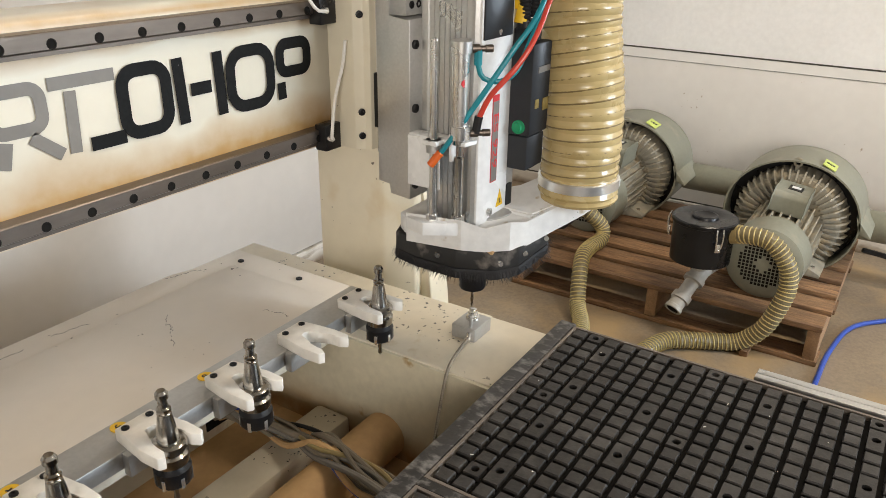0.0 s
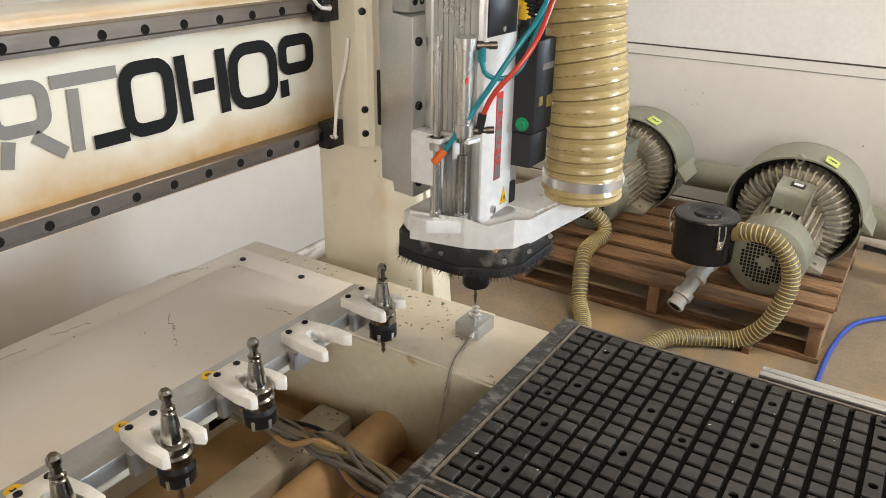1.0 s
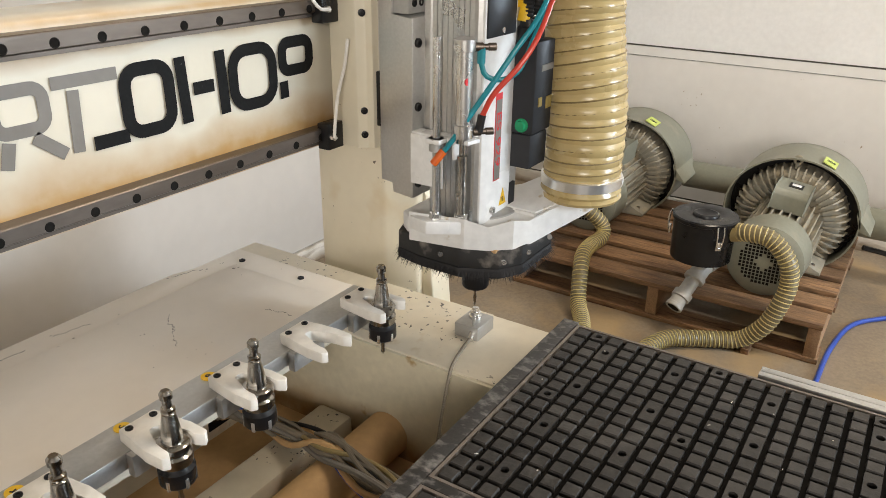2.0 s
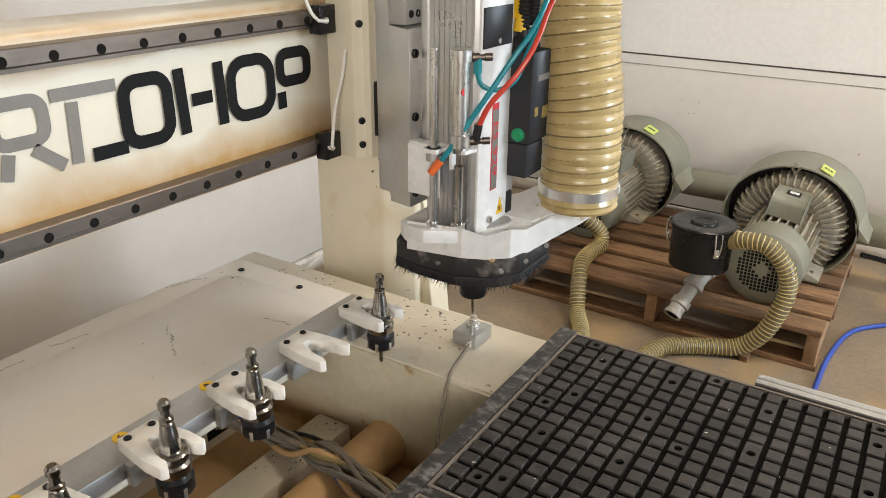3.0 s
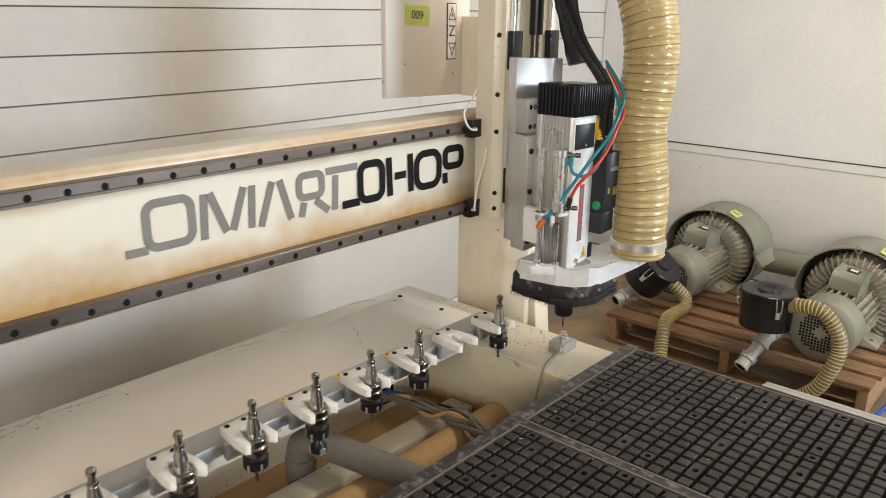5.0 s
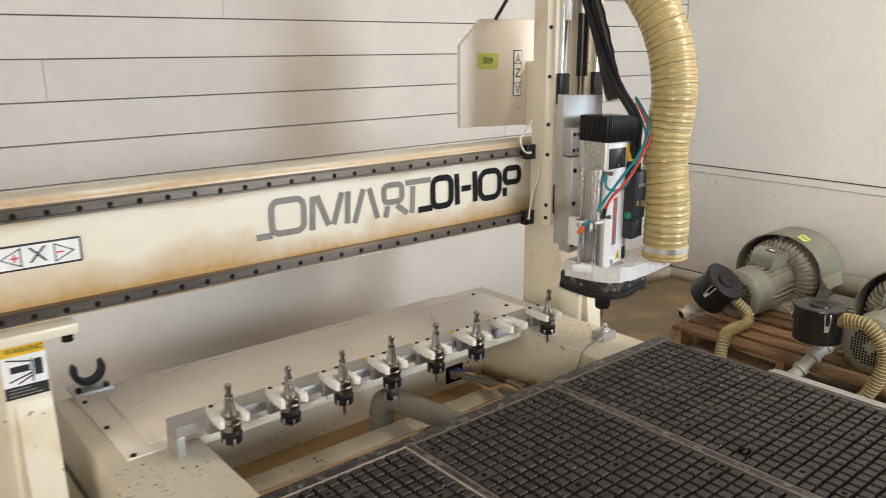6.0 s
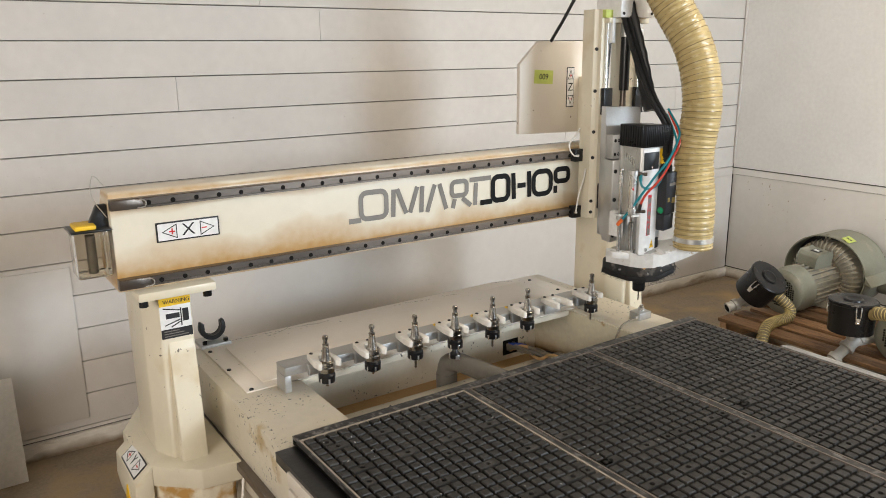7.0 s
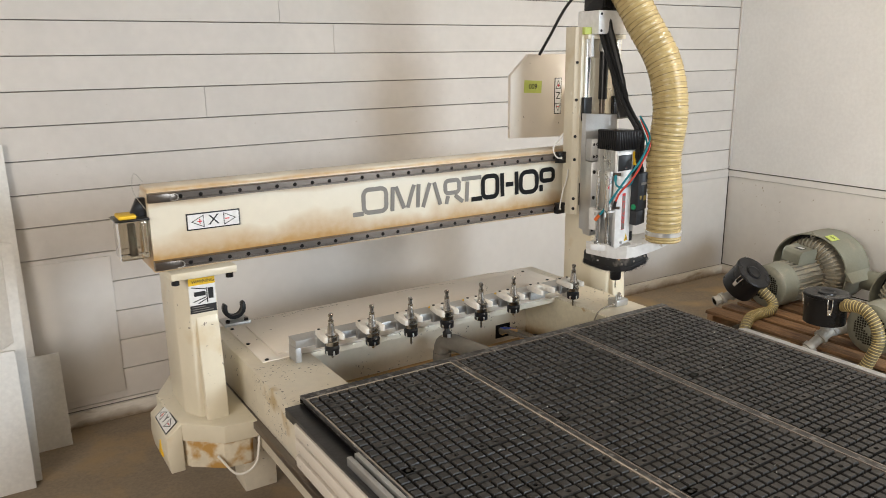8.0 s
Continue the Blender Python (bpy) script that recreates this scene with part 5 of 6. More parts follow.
def make_blower(ex, ey):
    """Side-channel blower; its lifting eye stands at ex, ey."""
    bz, cz = PZ, 0.276
    b = thing("side_channel_blower", "grey-green side-channel blower with finned motor on a pallet", "blower", (ex, ey, bz), "blowers on the pallet")
    ym = ey - 0.008
    part("motor_cowl", lathe(BM(), (ex - 0.47, ym, cz - 0.025), (ex, ym, cz - 0.025), [(0, 0.084), (0.002, 0.106), (0.012, 0.120), (0.13, 0.125), (0.132, 0.116)], 40), M_GREEN, b)
    grille = part("cowl_grille", cyl(BM(), (ex - 0.4715, ym, cz - 0.025), (ex - 0.4685, ym, cz - 0.025), 0.084, 32), M_GREEN, b)
    # raised black squares stand in for the shade in the guard's openings
    bm = BM()
    for i in range(-6, 7):
        for j in range(-6, 7):
            u, v = 0.0118 * i, 0.0118 * j
            if 0.024 < math.hypot(u, v) < 0.078:
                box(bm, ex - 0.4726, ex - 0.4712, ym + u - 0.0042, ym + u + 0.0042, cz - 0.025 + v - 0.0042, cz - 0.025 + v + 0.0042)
    part("grille_openings", bm, M_HOLE_SHADE, grille, "black squares for the shaded openings of the fan guard")["kind"] = "stuff"
    bm = BM()
    cyl(bm, (ex - 0.35, ym, cz - 0.025), (ex - 0.06, ym, cz - 0.025), 0.104, 32)
    part("motor_core", bm, M_GREEND, b)
    for k in range(26):
        a = 2 * math.pi * k / 26
        m = Matrix.Translation((ex - 0.205, ym, cz - 0.025)) @ Matrix.Rotation(a, 4, "X")
        part("motor_fin", box(BM(), -0.13, 0.125, -0.0028, 0.0028, 0.100, 0.122, 0.001, m), M_GREEND, b)
    m = Matrix.Translation((ex - 0.20, ym - 0.012, cz + 0.118)) @ Matrix.Rotation(radians(8), 4, "X")
    tb = part("terminal_box", prism(BM(), [(-0.075, -0.03), (0.075, -0.03), (0.075, 0.028), (0.06, 0.046), (-0.06, 0.046), (-0.075, 0.028)], "y", -0.056, 0.056, 0.005, m), M_GREEN, b)
    part("data_label", box(BM(), -0.030, 0.02, -0.025, 0.02, 0.0462, 0.0475, 0, m), M_BLACKM, tb)
    part("label_field", box(BM(), -0.012, 0.012, -0.018, 0.012, 0.0472, 0.048, 0, m), M_WPLATE, tb)
    # finned channel ring
    bm = BM()
    lathe(bm, (ex - 0.085, ym, cz), (ex + 0.2, ym, cz), [(0.015, 0.08), (0.0, 0.105), (0.0, 0.125), (0.012, 0.168), (0.040, 0.186), (0.10, 0.186), (0.12, 0.17)], 48)
    ring = part("channel_casing", bm, M_GREEND, b)
    for k in range(44):
        a = 2 * math.pi * k / 44
        m = Matrix.Translation((ex, ym, cz)) @ Matrix.Rotation(a, 4, "X")
        part("casing_fin", prism(BM(), [(-0.088, 0.108), (-0.098, 0.120), (-0.094, 0.160), (-0.068, 0.190), (-0.030, 0.198), (-0.030, 0.18), (-0.07, 0.16)], "y", -0.0032, 0.0032, 0.0, m), M_GREEND, ring)
    # smooth outer hood, open towards the motor
    bm = BM()
    outer, inner = [], []
    for k in range(40):
        a = radians(-62 + 304 * k / 39)
        r = 0.222 + 0.010 * math.cos(a * 2)
        outer.append((ym - r * math.cos(a), cz + 0.012 + r * math.sin(a)))
        inner.append((ym - (r - 0.006) * math.cos(a), cz + 0.012 + (r - 0.006) * math.sin(a)))
    prism(bm, outer + inner[::-1], "x", ex - 0.075, ex + 0.155)
    hood = part("hood", bm, M_GREEN, b, "smooth grey-green silencer hood")
    bm = BM()
    prism(bm, outer, "x", ex + 0.150, ex + 0.160, 0.003)
    part("hood_back", bm, M_GREEN, hood)
    # black plate inside the hood stands in for the shade of its depth
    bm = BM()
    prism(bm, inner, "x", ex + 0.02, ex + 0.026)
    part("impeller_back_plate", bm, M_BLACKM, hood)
    bm = BM()
    prism(bm, [(ym - 0.212, cz + 0.06), (ym - 0.268, cz - 0.005), (ym - 0.270, cz - 0.012), (ym - 0.230, cz + 0.0)], "x", ex - 0.075, ex + 0.155, 0.002)
    part("hood_lip", bm, M_GREEN, hood)
    m = Matrix.Translation((ex - 0.02, ym - 0.0925, cz + 0.012 + 0.1985)) @ Matrix.Rotation(radians(25), 4, "X")
    tape_ = part("tape_tag", box(BM(), -0.038, 0.038, -0.024, 0.024, 0, 0.003, 0, m), M_TAPE, hood, "green-yellow tape tag")
    words("handwriting", "009", 0.022, m @ Matrix.Translation((0, 0, 0.004)) @ Matrix.Rotation(radians(-90), 4, "Z"), M_INK, tape_)
    bm = BM()
    eye_pts = [Vector((ex - 0.05, ey + 0.012 * math.cos(a), cz + 0.212 + 0.014 * math.sin(a))) for a in (2 * math.pi * k / 16 for k in range(17))]
    sweep(bm, eye_pts, 0.005, 8)
    cyl(bm, (ex - 0.05, ey, cz + 0.18), (ex - 0.05, ey, cz + 0.203), 0.008, 10)
    part("lifting_eye", bm, M_GREEND, b)
    # feet
    bm = BM()
    prism(bm, [(ym - 0.15, bz), (ym + 0.15, bz), (ym + 0.15, bz + 0.012), (ym + 0.07, bz + 0.05), (ym - 0.07, bz + 0.05), (ym - 0.15, bz + 0.012)], "x", ex - 0.20, ex + 0.05, 0.003)
    base = part("foot_plate", bm, M_GREEND, b)
    for dx in (-0.17, 0.02):
        for dy in (-0.12, 0.12):
            part("foot_bolt", cyl(BM(), (ex + dx, ym + dy, bz + 0.012), (ex + dx, ym + dy, bz + 0.030), 0.008, 6), M_CHROME, base)
    # silencer pipe at the back
    sil = part("silencer", lathe(BM(), (ex + 0.14, ym - 0.20, 0.245), (ex + 0.14, ym - 0.60, 0.245), [(0, 0.05), (0.02, 0.058), (0.275, 0.058), (0.276, 0.061), (0.290, 0.061), (0.292, 0.04)], 28), M_GREEN, b)
    return b


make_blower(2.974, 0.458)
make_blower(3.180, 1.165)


def make_filter(at, tilt, label):
    f = thing("inlet_filter", label, "filter", at, "inlet filters")
    m = Matrix.Translation(at) @ tilt
    def turn(bm):
        bmesh.ops.transform(bm, matrix=m, verts=bm.verts[:])
        return bm
    Zp = ((0, 0, 0), (0, 0, 1))
    part("canister", turn(lathe(BM(), *Zp, [(-0.018, 0.083), (-0.014, 0.095), (0.118, 0.098), (0.119, 0.09)], 40)), M_BLACKM, f)
    lid = part("lid", turn(lathe(BM(), *Zp, [(0.117, 0.101), (0.119, 0.1035), (0.129, 0.1035), (0.133, 0.099), (0.135, 0.060), (0.131, 0.050), (0.130, 0.042), (0.136, 0.040), (0.138, 0.034), (0.134, 0.026), (0.131, 0.010), (0.131, 0.001)], 40)), M_BLACKM, f)
    for a in (20, 140, 255):
        q = Matrix.Rotation(radians(a), 4, "Z")
        pts = [q @ Vector(v) for v in ((0.108, -0.010, 0.128), (0.113, -0.010, 0.10), (0.111, -0.006, 0.062), (0.111, 0.006, 0.062), (0.113, 0.010, 0.10), (0.108, 0.010, 0.128))]
        part("latch_wire", turn(sweep(BM(), spline(pts, 0.006), 0.0024, 6)), M_CHROME, f, "bright spring latch")
        part("latch_plate", turn(box(BM(), 0.104, 0.109, -0.009, 0.009, 0.050, 0.078, 0.001, q)), M_CHROME, f)
    return f, m


F1 = (2.43, 0.635, 0.270)
f1, m1 = make_filter(F1, Matrix.Rotation(radians(200), 4, "Z"), "upright black canister filter with wire latches on grey fittings")
F2 = (2.586, 1.236, 0.258)
f2, m2 = make_filter(F2, Matrix.Rotation(radians(41), 4, "X") @ Matrix.Rotation(radians(-70), 4, "Z"), "tilted black canister filter with wire latches on grey fittings")


def fittings(f, top, tee, end, back):
    """Threaded tee below a filter, with an open nipple towards end and a pipe back to the blower."""
    part("down_pipe", cyl(BM(), top, tee, 0.024, 20), M_PVC, f)
    tee_v, end_v = Vector(tee), Vector(end)
    d = (end_v - tee_v).normalized()
    L = (end_v - tee_v).length
    part("tee", lathe(BM(), tee_v - d * 0.045, end_v, [(0, 0.030), (0.008, 0.035), (0.018, 0.035), (0.02, 0.030), (0.07, 0.030), (0.072, 0.035), (0.088, 0.035), (0.09, 0.028)], 20), M_PVC, f, "grey threaded tee")
    part("nipple", lathe(BM(), tee_v + d * 0.045, end_v, [(0, 0.024), (L - 0.11, 0.024), (L - 0.108, 0.032), (L - 0.085, 0.032), (L - 0.083, 0.026), (L - 0.06, 0.026), (L - 0.058, 0.029), (L - 0.045, 0.029), (L - 0.045, 0.021), (L - 0.07, 0.020)], 20), M_PVC, f, "grey threaded nipple")
    part("nipple_mouth", cyl(BM(), end_v - d * 0.008, end_v - d * 0.0015, 0.0208, 16), M_HOLE_SHADE, f)
    part("suction_pipe", sweep(BM(), spline([tee, Vector(tee).lerp(Vector(back), 0.5), back], 0.03), 0.026, 16), M_PVC, f)


fittings(f1, (2.43, 0.635, 0.272), (2.455, 0.63, 0.195), (2.335, 0.672, 0.095), (2.80, 0.54, 0.215))
fittings(f2, (2.586, 1.240, 0.262), (2.60, 1.255, 0.215), (2.470, 1.305, 0.168), (2.95, 1.22, 0.215))


def vac_hose(name, label, pts, at):
    h = thing(name, label, "hose", at, "vacuum hoses")
    line = spline(pts, 0.0034)
    part("hose_wall", sweep(BM(), line, lambda i: 0.0255 + 0.0022 * (1 - abs((i % 4) - 2) / 2), 18), M_HOSEB, h)
    part("wire_helix", coil(BM(), line, 0.0268, 4, 0.0021, 5, 14), M_WIREP, h, "pale yellow wire helix")
    return h


h1 = vac_hose("vacuum_hose", "tan ribbed vacuum hose looping from the upright filter to the floor", [(2.42, 0.545, 0.362), (2.405, 0.49, 0.378), (2.40, 0.425, 0.373), (2.40, 0.370, 0.315), (2.40, 0.352, 0.245), (2.385, 0.362, 0.180), (2.37, 0.395, 0.095), (2.36, 0.455, 0.034), (2.33, 0.53, 0.024), (2.29, 0.60, 0.024), (2.235, 0.664, 0.024), (2.10, 0.70, 0.024), (1.95, 0.70, 0.024)], (2.40, 0.42, 0.0))
part("hose_clamp", cyl(BM(), (2.422, 0.552, 0.360), (2.414, 0.520, 0.372), 0.030, 20), M_RIM, h1)
h2 = vac_hose("vacuum_hose", "tan ribbed vacuum hose dropping from the tilted filter to the floor", [(2.60, 1.135, 0.285), (2.605, 1.085, 0.252), (2.625, 1.045, 0.205), (2.60, 1.035, 0.168), (2.52, 1.045, 0.161), (2.43, 1.035, 0.161), (2.365, 1.015, 0.135), (2.325, 1.0, 0.080), (2.285, 0.98, 0.034), (2.20, 0.93, 0.024), (2.05, 0.87, 0.024)], (2.45, 1.03, 0.0))
solo("wood_scrap", box(BM(), 2.34, 2.39, 0.42, 0.445, FLOOR, FLOOR + 0.02, 0.002), M_WOOD, "small wooden offcut under the vacuum hose", "wood scrap")
solo("air_hose", sweep(BM(), spline([(2.15, 0.215, FLOOR + 0.008), (2.31, 0.212, FLOOR + 0.008), (2.52, 0.204, FLOOR + 0.008), (2.73, 0.165, FLOOR + 0.008), (2.86, 0.065, FLOOR + 0.008), (3.0, -0.08, FLOOR + 0.008), (3.1, -0.3, FLOOR + 0.008)], 0.02), 0.008, 10), M_BLUE, "blue rubber air hose lying on the floor", "hose")
solo("power_cable", sweep(BM(), spline([(3.10, 0.20, 0.15), (3.15, 0.10, 0.12), (3.2, 0.0, 0.06), (3.25, -0.2, FLOOR + 0.01), (3.3, -0.5, FLOOR + 0.008)], 0.02), 0.010, 10), M_BLACK, "black power cable running from the blower", "cable")

# ---- sheet stock leaning at the plank wall ----


def board(name, label, x0, x1, y0, y1, ztop, material, thick=0.012):
    """A sheet that leans: foot at y0 on the floor, top at y1."""
    bm = BM()
    prism(bm, [(y0, FLOOR), (y1, ztop), (y1 + thick, ztop), (y0 + thick, FLOOR)], "x", x0, x1, 0.0015)
    return solo(name, bm, material, label, "board", "leaning boards")


board("sheet_board", "short white sheet offcut leaning at the wall", -0.955, -0.782, 1.885, 1.955, 0.375, M_MDF2)
board("sheet_board", "tall narrow white sheet leaning at the wall", -1.07, -0.868, 1.935, 2.02, 1.22, M_MDF2)
bm = BM()
prism(bm, [(-1.16, 0.0), (-0.948, 0.0), (-0.925, 0.90), (-0.965, 0.905), (-0.968, 0.54), (-1.0, 0.52), (-1.16, 0.52)], "z", 0, 0.014, 0.0015)
bmesh.ops.transform(bm, matrix=Matrix.Translation((0.03, 1.66, FLOOR)) @ Matrix.Rotation(radians(83), 4, "X"), verts=bm.verts[:])
solo("sheet_board", bm, M_MDF2, "white L-shaped sheet offcut leaning on other sheets", "board", "leaning boards")
board("sheet_board", "broad white sheet leaning in front of the other boards", -1.32, -0.942, 1.60, 1.655, 0.52, M_MDF2)

# ---- vacuum table ----
TZ, TX0, TX1, TY1, TY0 = 0.580, -0.330, 1.238, 0.604, -2.40
P = 0.0304
table = thing("vacuum_table", "black gridded vacuum table with worn edges on the router bed", "router table", (0.46, -0.9, BED_Z))
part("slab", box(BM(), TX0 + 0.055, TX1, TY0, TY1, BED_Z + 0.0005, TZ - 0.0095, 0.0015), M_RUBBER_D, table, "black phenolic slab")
part("side_ledge", box(BM(), TX0, TX0 + 0.0545, TY0, TY1 - 0.022, 0.535, TZ - 0.017, 0.0015), M_BLACK, table)
zones = ((-0.266, 16), (0.248, 15), (0.735, 16))  # left side, columns
ROWS_N = 97
G1 = 0.568
for x0, cols in zones:
    x1 = x0 + cols * P
    bm = BM()
    y1, y0 = G1 + 0.004, G1 - ROWS_N * P - 0.004
    for a in ((x0 - 0.006, x0 - 0.001, y0, y1), (x1 + 0.001, x1 + 0.006, y0, y1), (x0 - 0.001, x1 + 0.001, y1 - 0.005, y1), (x0 - 0.001, x1 + 0.001, y0, y0 + 0.005)):
        box(bm, a[0], a[1], a[2], a[3], TZ - 0.0096, TZ - 0.0005)
    part("gasket", bm, M_STRIPL if x0 < 0 else M_STRIP, table, "grey-brown sealing gasket", smooth=0)
part("rim", box(BM(), TX0 + 0.055, TX1, 0.574, TY1, TZ - 0.0094, TZ - 0.001, 0.001), M_SLAB, table)
for xa, xb in ((0.2275, 0.2405), (0.7115, 0.7280)):
    part("divider", box(BM(), xa, xb, G1 - ROWS_N * P, 0.5735, TZ - 0.0094, TZ - 0.001), M_SLAB, table)
part("side_rim", box(BM(), -0.2775, -0.2730, G1 - ROWS_N * P, 0.5735, TZ - 0.0094, TZ + 0.001), M_SLAB, table)
for x0, x1, z1 in ((-0.319, -0.306, 0.590), (-0.298, -0.286, 0.594)):
    part("t_slot_strip", box(BM(), x0, x1, TY0, 0.195, 0.563, z1 - 0.004, 0.001), M_ALU_D, table, "beige aluminium strip")
for x0, x1, z1 in ((1.2415, 1.256, 0.578), (1.264, 1.280, 0.574)):
    part("t_slot_strip", box(BM(), x0, x1, TY0, 0.255, 0.55, z1, 0.001), M_ALU, table, "bright aluminium strip")
part("strip_base", box(BM(), 1.214, 1.284, TY0, 0.255, 0.50, 0.5495, 0.001), M_ALU_D, table)
for z in (0.42, 0.47, 0.515):
    part("side_extrusion", box(BM(), TX0 - 0.006, BX0 - 0.0005, TY0, 0.50, z, z + 0.036, 0.002), M_PLATE, table)

# grid pads: holes first, then cells
holes = [(x0 + P * (cols - 2 - i), G1 - P * j) for x0, cols in zones for i in (0, 4, 8, 12) for j in (2.5, 6.5, 11.5, 16.5, 20.5, 25.5, 30.5, 34.5, 39.5, 44.5, 48.5, 53.5, 58.5)]
small = [(x0 + P * (cols - 0.5 - i), G1 - P * j) for x0, cols in zones for i in (0, 7, 14) for j in (1.5, 8.5, 16.5, 23.5, 30.5, 37.5, 44.5)]
for i, (x, y) in enumerate(holes + small):
    big = i < len(holes)
    r = 0.0066 if big else 0.0062
    bm = BM()
    s, t_ = (0.0275, 0.0113) if big else (0.0124, 0.0119)
    sq = []
    for q in range(16):
        ca, sa = math.cos(2 * math.pi * q / 16), math.sin(2 * math.pi * q / 16)
        w = 1 / max(abs(ca), abs(sa))
        sq.append((ca, sa, w))
    low_ = [bm.verts.new((s * c_ * w, t_ * s_ * w, -0.0095)) for c_, s_, w in sq]
    top_ = [bm.verts.new((s * c_ * w, t_ * s_ * w, 0.0004)) for c_, s_, w in sq]
    rim_ = [bm.verts.new((r * c_, r * s_, 0.0004)) for c_, s_, w in sq]
    bot_ = [bm.verts.new((r * c_, r * s_, -0.0066)) for c_, s_, w in sq]
    for q in range(16):
        n_ = (q + 1) % 16
        for u_, v_ in ((low_, top_), (top_, rim_), (rim_, bot_)):
            bm.faces.new((u_[q], u_[n_], v_[n_], v_[q]))
    h = part("hole_pad" if big else "screw_pad", bm, M_RUBBER, table, smooth=0)
    h.location = (x, y, TZ - 0.0002)
    h2_ = part("bore", cyl(BM(), (0, 0, -0.0070), (0, 0, -0.0066), r, 10), M_HOLE_SHADE if big else M_TOOL, table)
    h2_.location = h.location
rng = random.Random(21)


def pad_mesh(verts, faces, cx, cy, w, d, z0, z1, tilt):
    n = len(verts)
    for s, z in ((1.0, z0), (0.985, z1 - 0.0026), (0.87, z1)):
        for u, v in ((-1, -1), (1, -1), (1, 1), (-1, 1)):
            verts.append((cx + u * w * s, cy + v * d * s, z + (tilt * u * 0.0003 if z == z1 else 0)))
    faces.append((n + 8, n + 9, n + 10, n + 11))
    for a in (n, n + 4):
        faces += [(a + q, a + (q + 1) % 4, a + 4 + (q + 1) % 4, a + 4 + q) for q in range(4)]


me = bpy.data.meshes.new("pad")
v, f = [], []
pad_mesh(v, f, 0, 0, 0.0120, 0.0116, -0.0098, 0, 0)
me.from_pydata(v, [], f)
me.materials.append(M_RUBBER)
verts, faces, singles = [], [], 0
busy = holes + small
for zi, (x0, cols) in enumerate(zones):
    for i in range(cols):
        for j in range(ROWS_N):
            cx, cy = x0 + P * (i + 0.5), G1 - P * (j + 0.5)
            if any(abs(cx - a) < (0.6 if q < len(holes) else 0.4) * P and abs(cy - b) < 0.4 * P for q, (a, b) in enumerate(busy)):
                continue
            if zi == 2 and j < 18 and singles < 300:
                ob = new("grid_pad", me)
                ob.parent = table
                ob.matrix_parent_inverse = Matrix.Translation(table.location).inverted()
                ob.location = (cx, cy, TZ + rng.uniform(-0.0004, 0.0003))
                singles += 1
            else:
                pad_mesh(verts, faces, cx, cy, 0.0120, 0.0116, TZ - 0.0098, TZ + rng.uniform(-0.0004, 0.0003), rng.uniform(-1, 1))
me2 = bpy.data.meshes.new("grid_pads")
me2.from_pydata(verts, [], faces)
M_RUBBER2 = mat("black_phenolic_pads", (0.030, 0.0275, 0.0255), 0.5, spec=0.35, grain=(120, 0.2), stain=(9, 0.25), bump=(150, 0.12), second=(0.06, 0.056, 0.052), cover=(0.62, 0.8))
me2.materials.append(M_RUBBER2)
rest = new("grid_pads", me2)
rest.parent = table
rest.matrix_parent_inverse = Matrix.Translation(table.location).inverted()
tagged(rest, kind="stuff")
# pale swarf and chips on the table
bm = BM()
for _ in range(90):
    cx, cy = rng.uniform(-0.25, 1.23), rng.uniform(-0.9, 0.55)
    a, L = rng.uniform(0, 3.1), rng.uniform(0.0008, 0.0032)
    q = Matrix.Translation((cx, cy, TZ + 0.0006)) @ Matrix.Rotation(a, 4, "Z") @ Matrix.Rotation(rng.uniform(-0.3, 0.3), 4, "Y")
    box(bm, -L, L, -0.0005, 0.0005, -0.0003, 0.0004, 0, q)
solo("wood_chips", bm, M_WHITE, "pale chips and dust scattered on the table", "chips", kind="stuff", smooth=0)

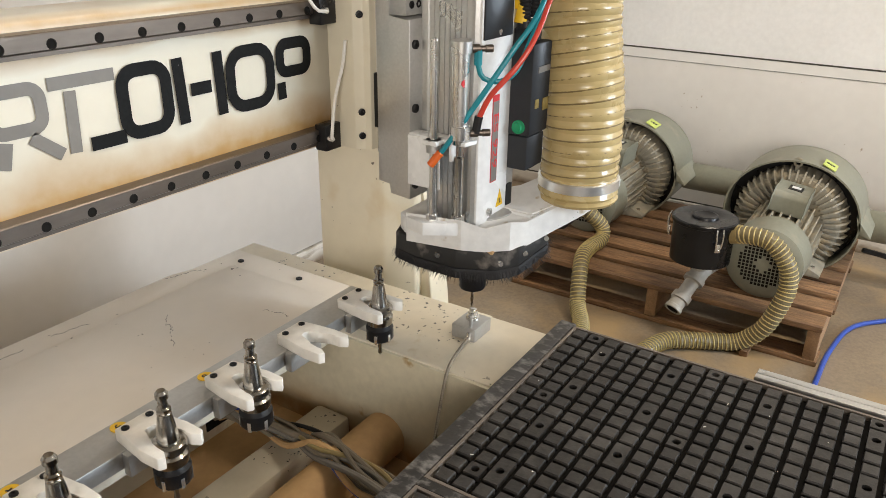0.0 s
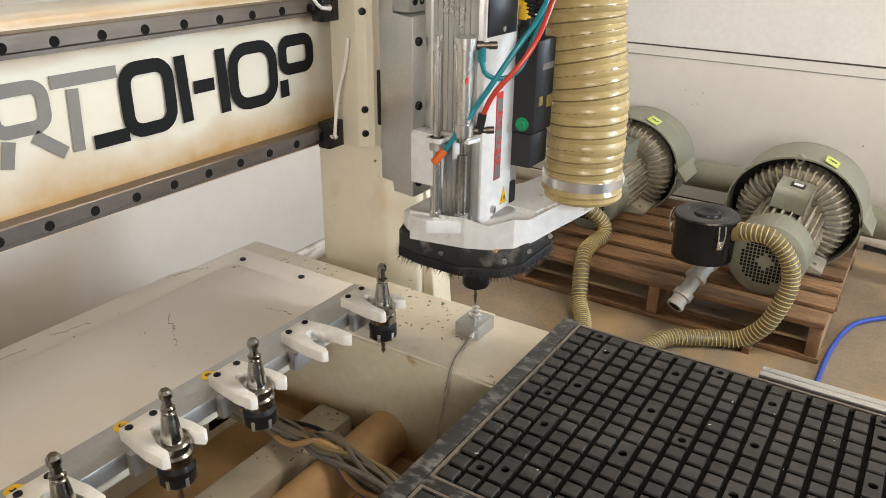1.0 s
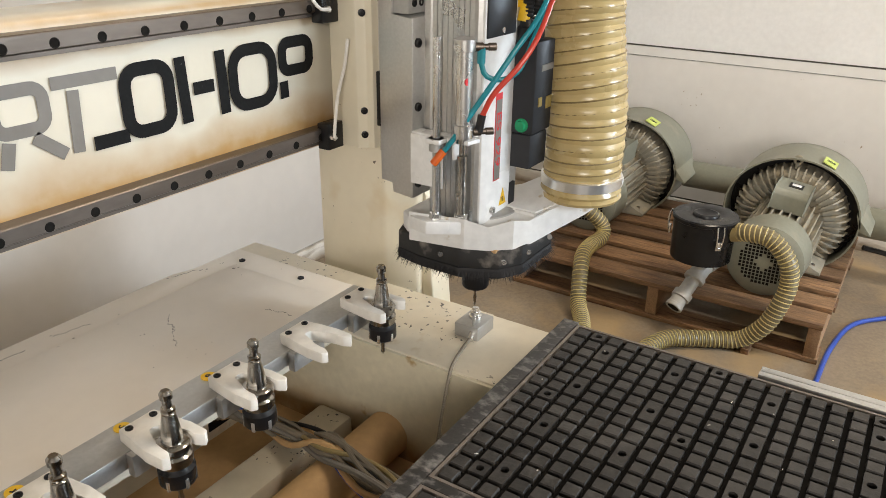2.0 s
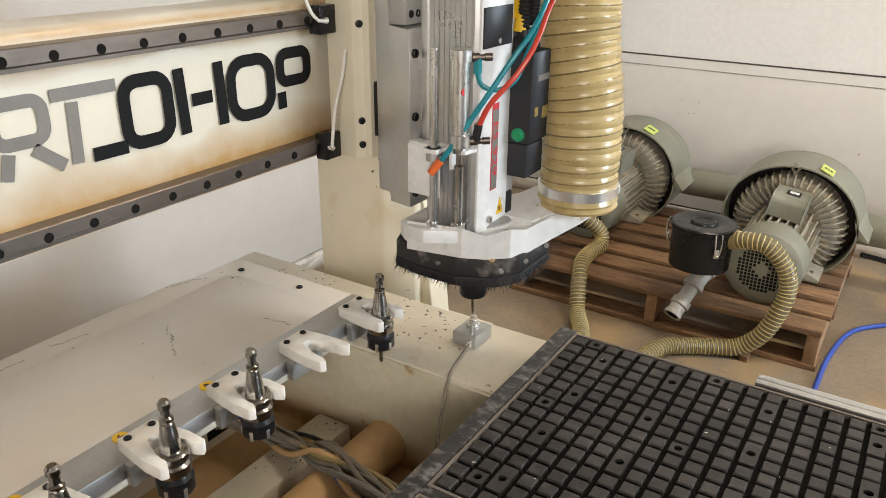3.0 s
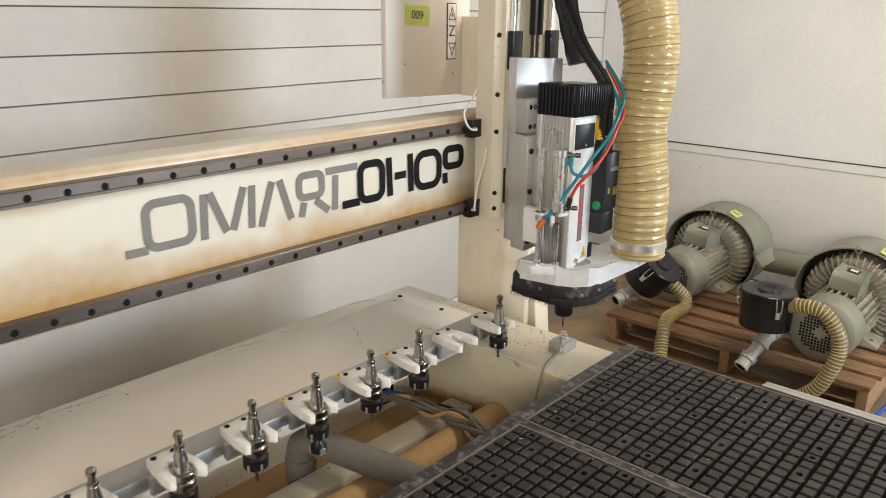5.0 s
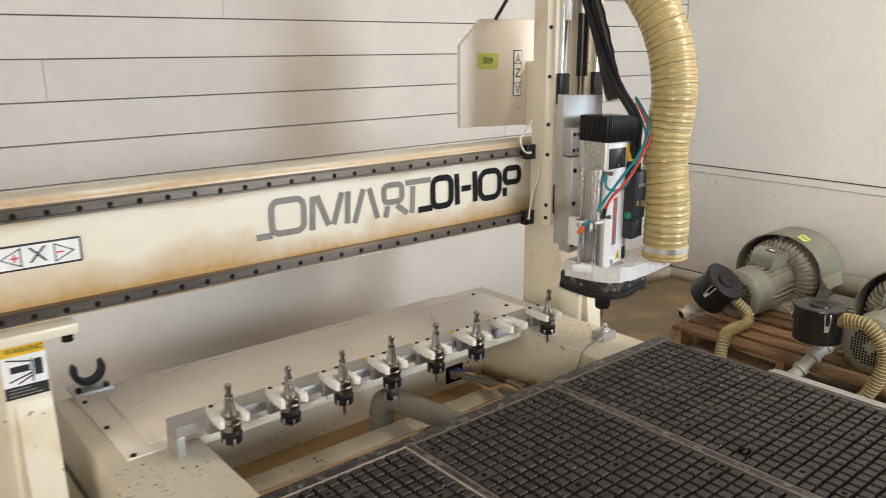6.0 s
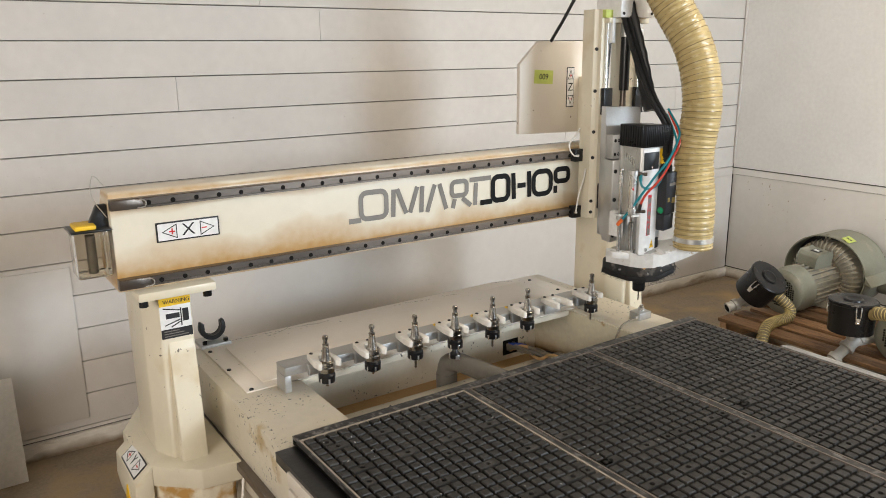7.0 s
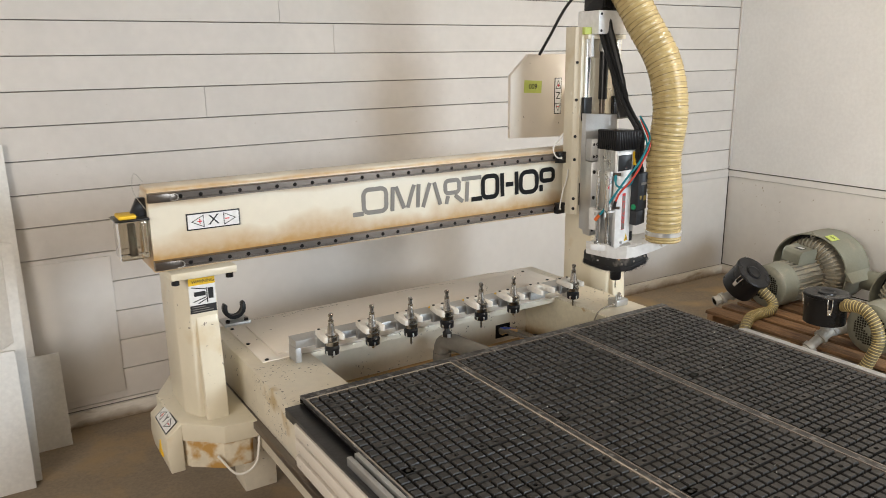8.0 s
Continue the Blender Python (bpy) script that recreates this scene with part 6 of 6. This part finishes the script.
# ---- wall planks, one by one ----
rng = random.Random(8)
PITCH, Z_LINE = 0.1335, 1.0145
k0 = int((Z_LINE - 0.06) / PITCH)
joints = {4: [0.545], 5: [0.285], 2: [-0.075], 3: [1.9], 6: [-1.3]}
for k in range(-k0 - 1, 16):
    z0 = Z_LINE + PITCH * k
    if z0 + PITCH < 0.07 or z0 > CEIL - 0.02:
        continue
    cuts = sorted(joints.get(k, [rng.uniform(-2.5, -1.2), rng.uniform(1.6, 3.0)]))
    xs = [ROOM_X0, *cuts, WALL_X - 0.013]
    for a, b in zip(xs, xs[1:]):
        za, zb = max(z0, 0.063) + 0.0011, min(z0 + PITCH, CEIL - 0.001) - 0.0011
        if zb - za < 0.01:
            continue
        bm = BM()
        prism(bm, [(WALL_Y + 0.0005, za + 0.0015), (WALL_Y + 0.0125, za), (WALL_Y + 0.0125, zb), (WALL_Y + 0.0005, zb - 0.0015)], "x", a + 0.0009, b - 0.0009)
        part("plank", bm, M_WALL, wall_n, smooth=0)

# ---- flaked paint on the deck: thin dark cracks ----
rng = random.Random(31)
bm = BM()
for sx, sy, n_, ax_, ay_ in ((0.85, 1.247, 9, -0.006, -0.012), (0.965, 1.11, 6, 0.004, -0.010), (0.756, 1.347, 6, -0.014, 0.002), (0.63, 1.36, 8, -0.02, 0.0), (0.20, 1.37, 12, -0.03, 0.001), (1.03, 1.36, 5, -0.012, 0.002), (-0.05, 1.35, 7, 0.012, 0.004)):
    x, y = sx, sy
    for _ in range(n_ * 4):
        nx, ny = x + ax_ / 4 + rng.uniform(-0.004, 0.004), y + ay_ / 4 + rng.uniform(-0.003, 0.003)
        d_ = Vector((nx - x, ny - y, 0))
        L = d_.length
        q = Matrix.Translation(((x + nx) / 2, (y + ny) / 2, BED_Z + (0.0106 if 0.99 < y < 1.318 else 0.0046))) @ Matrix.Rotation(math.atan2(d_.y, d_.x), 4, "Z")
        w = rng.uniform(0.0002, 0.0008)
        if rng.random() < 0.85:
            box(bm, -L / 2, L / 2, -w, w, -0.0002, 0.0002, 0, q)
        x, y = nx, ny
solo("paint_cracks", bm, M_LOGO_G, "thin dark cracks in the deck paint", "cracks", kind="stuff", smooth=0)
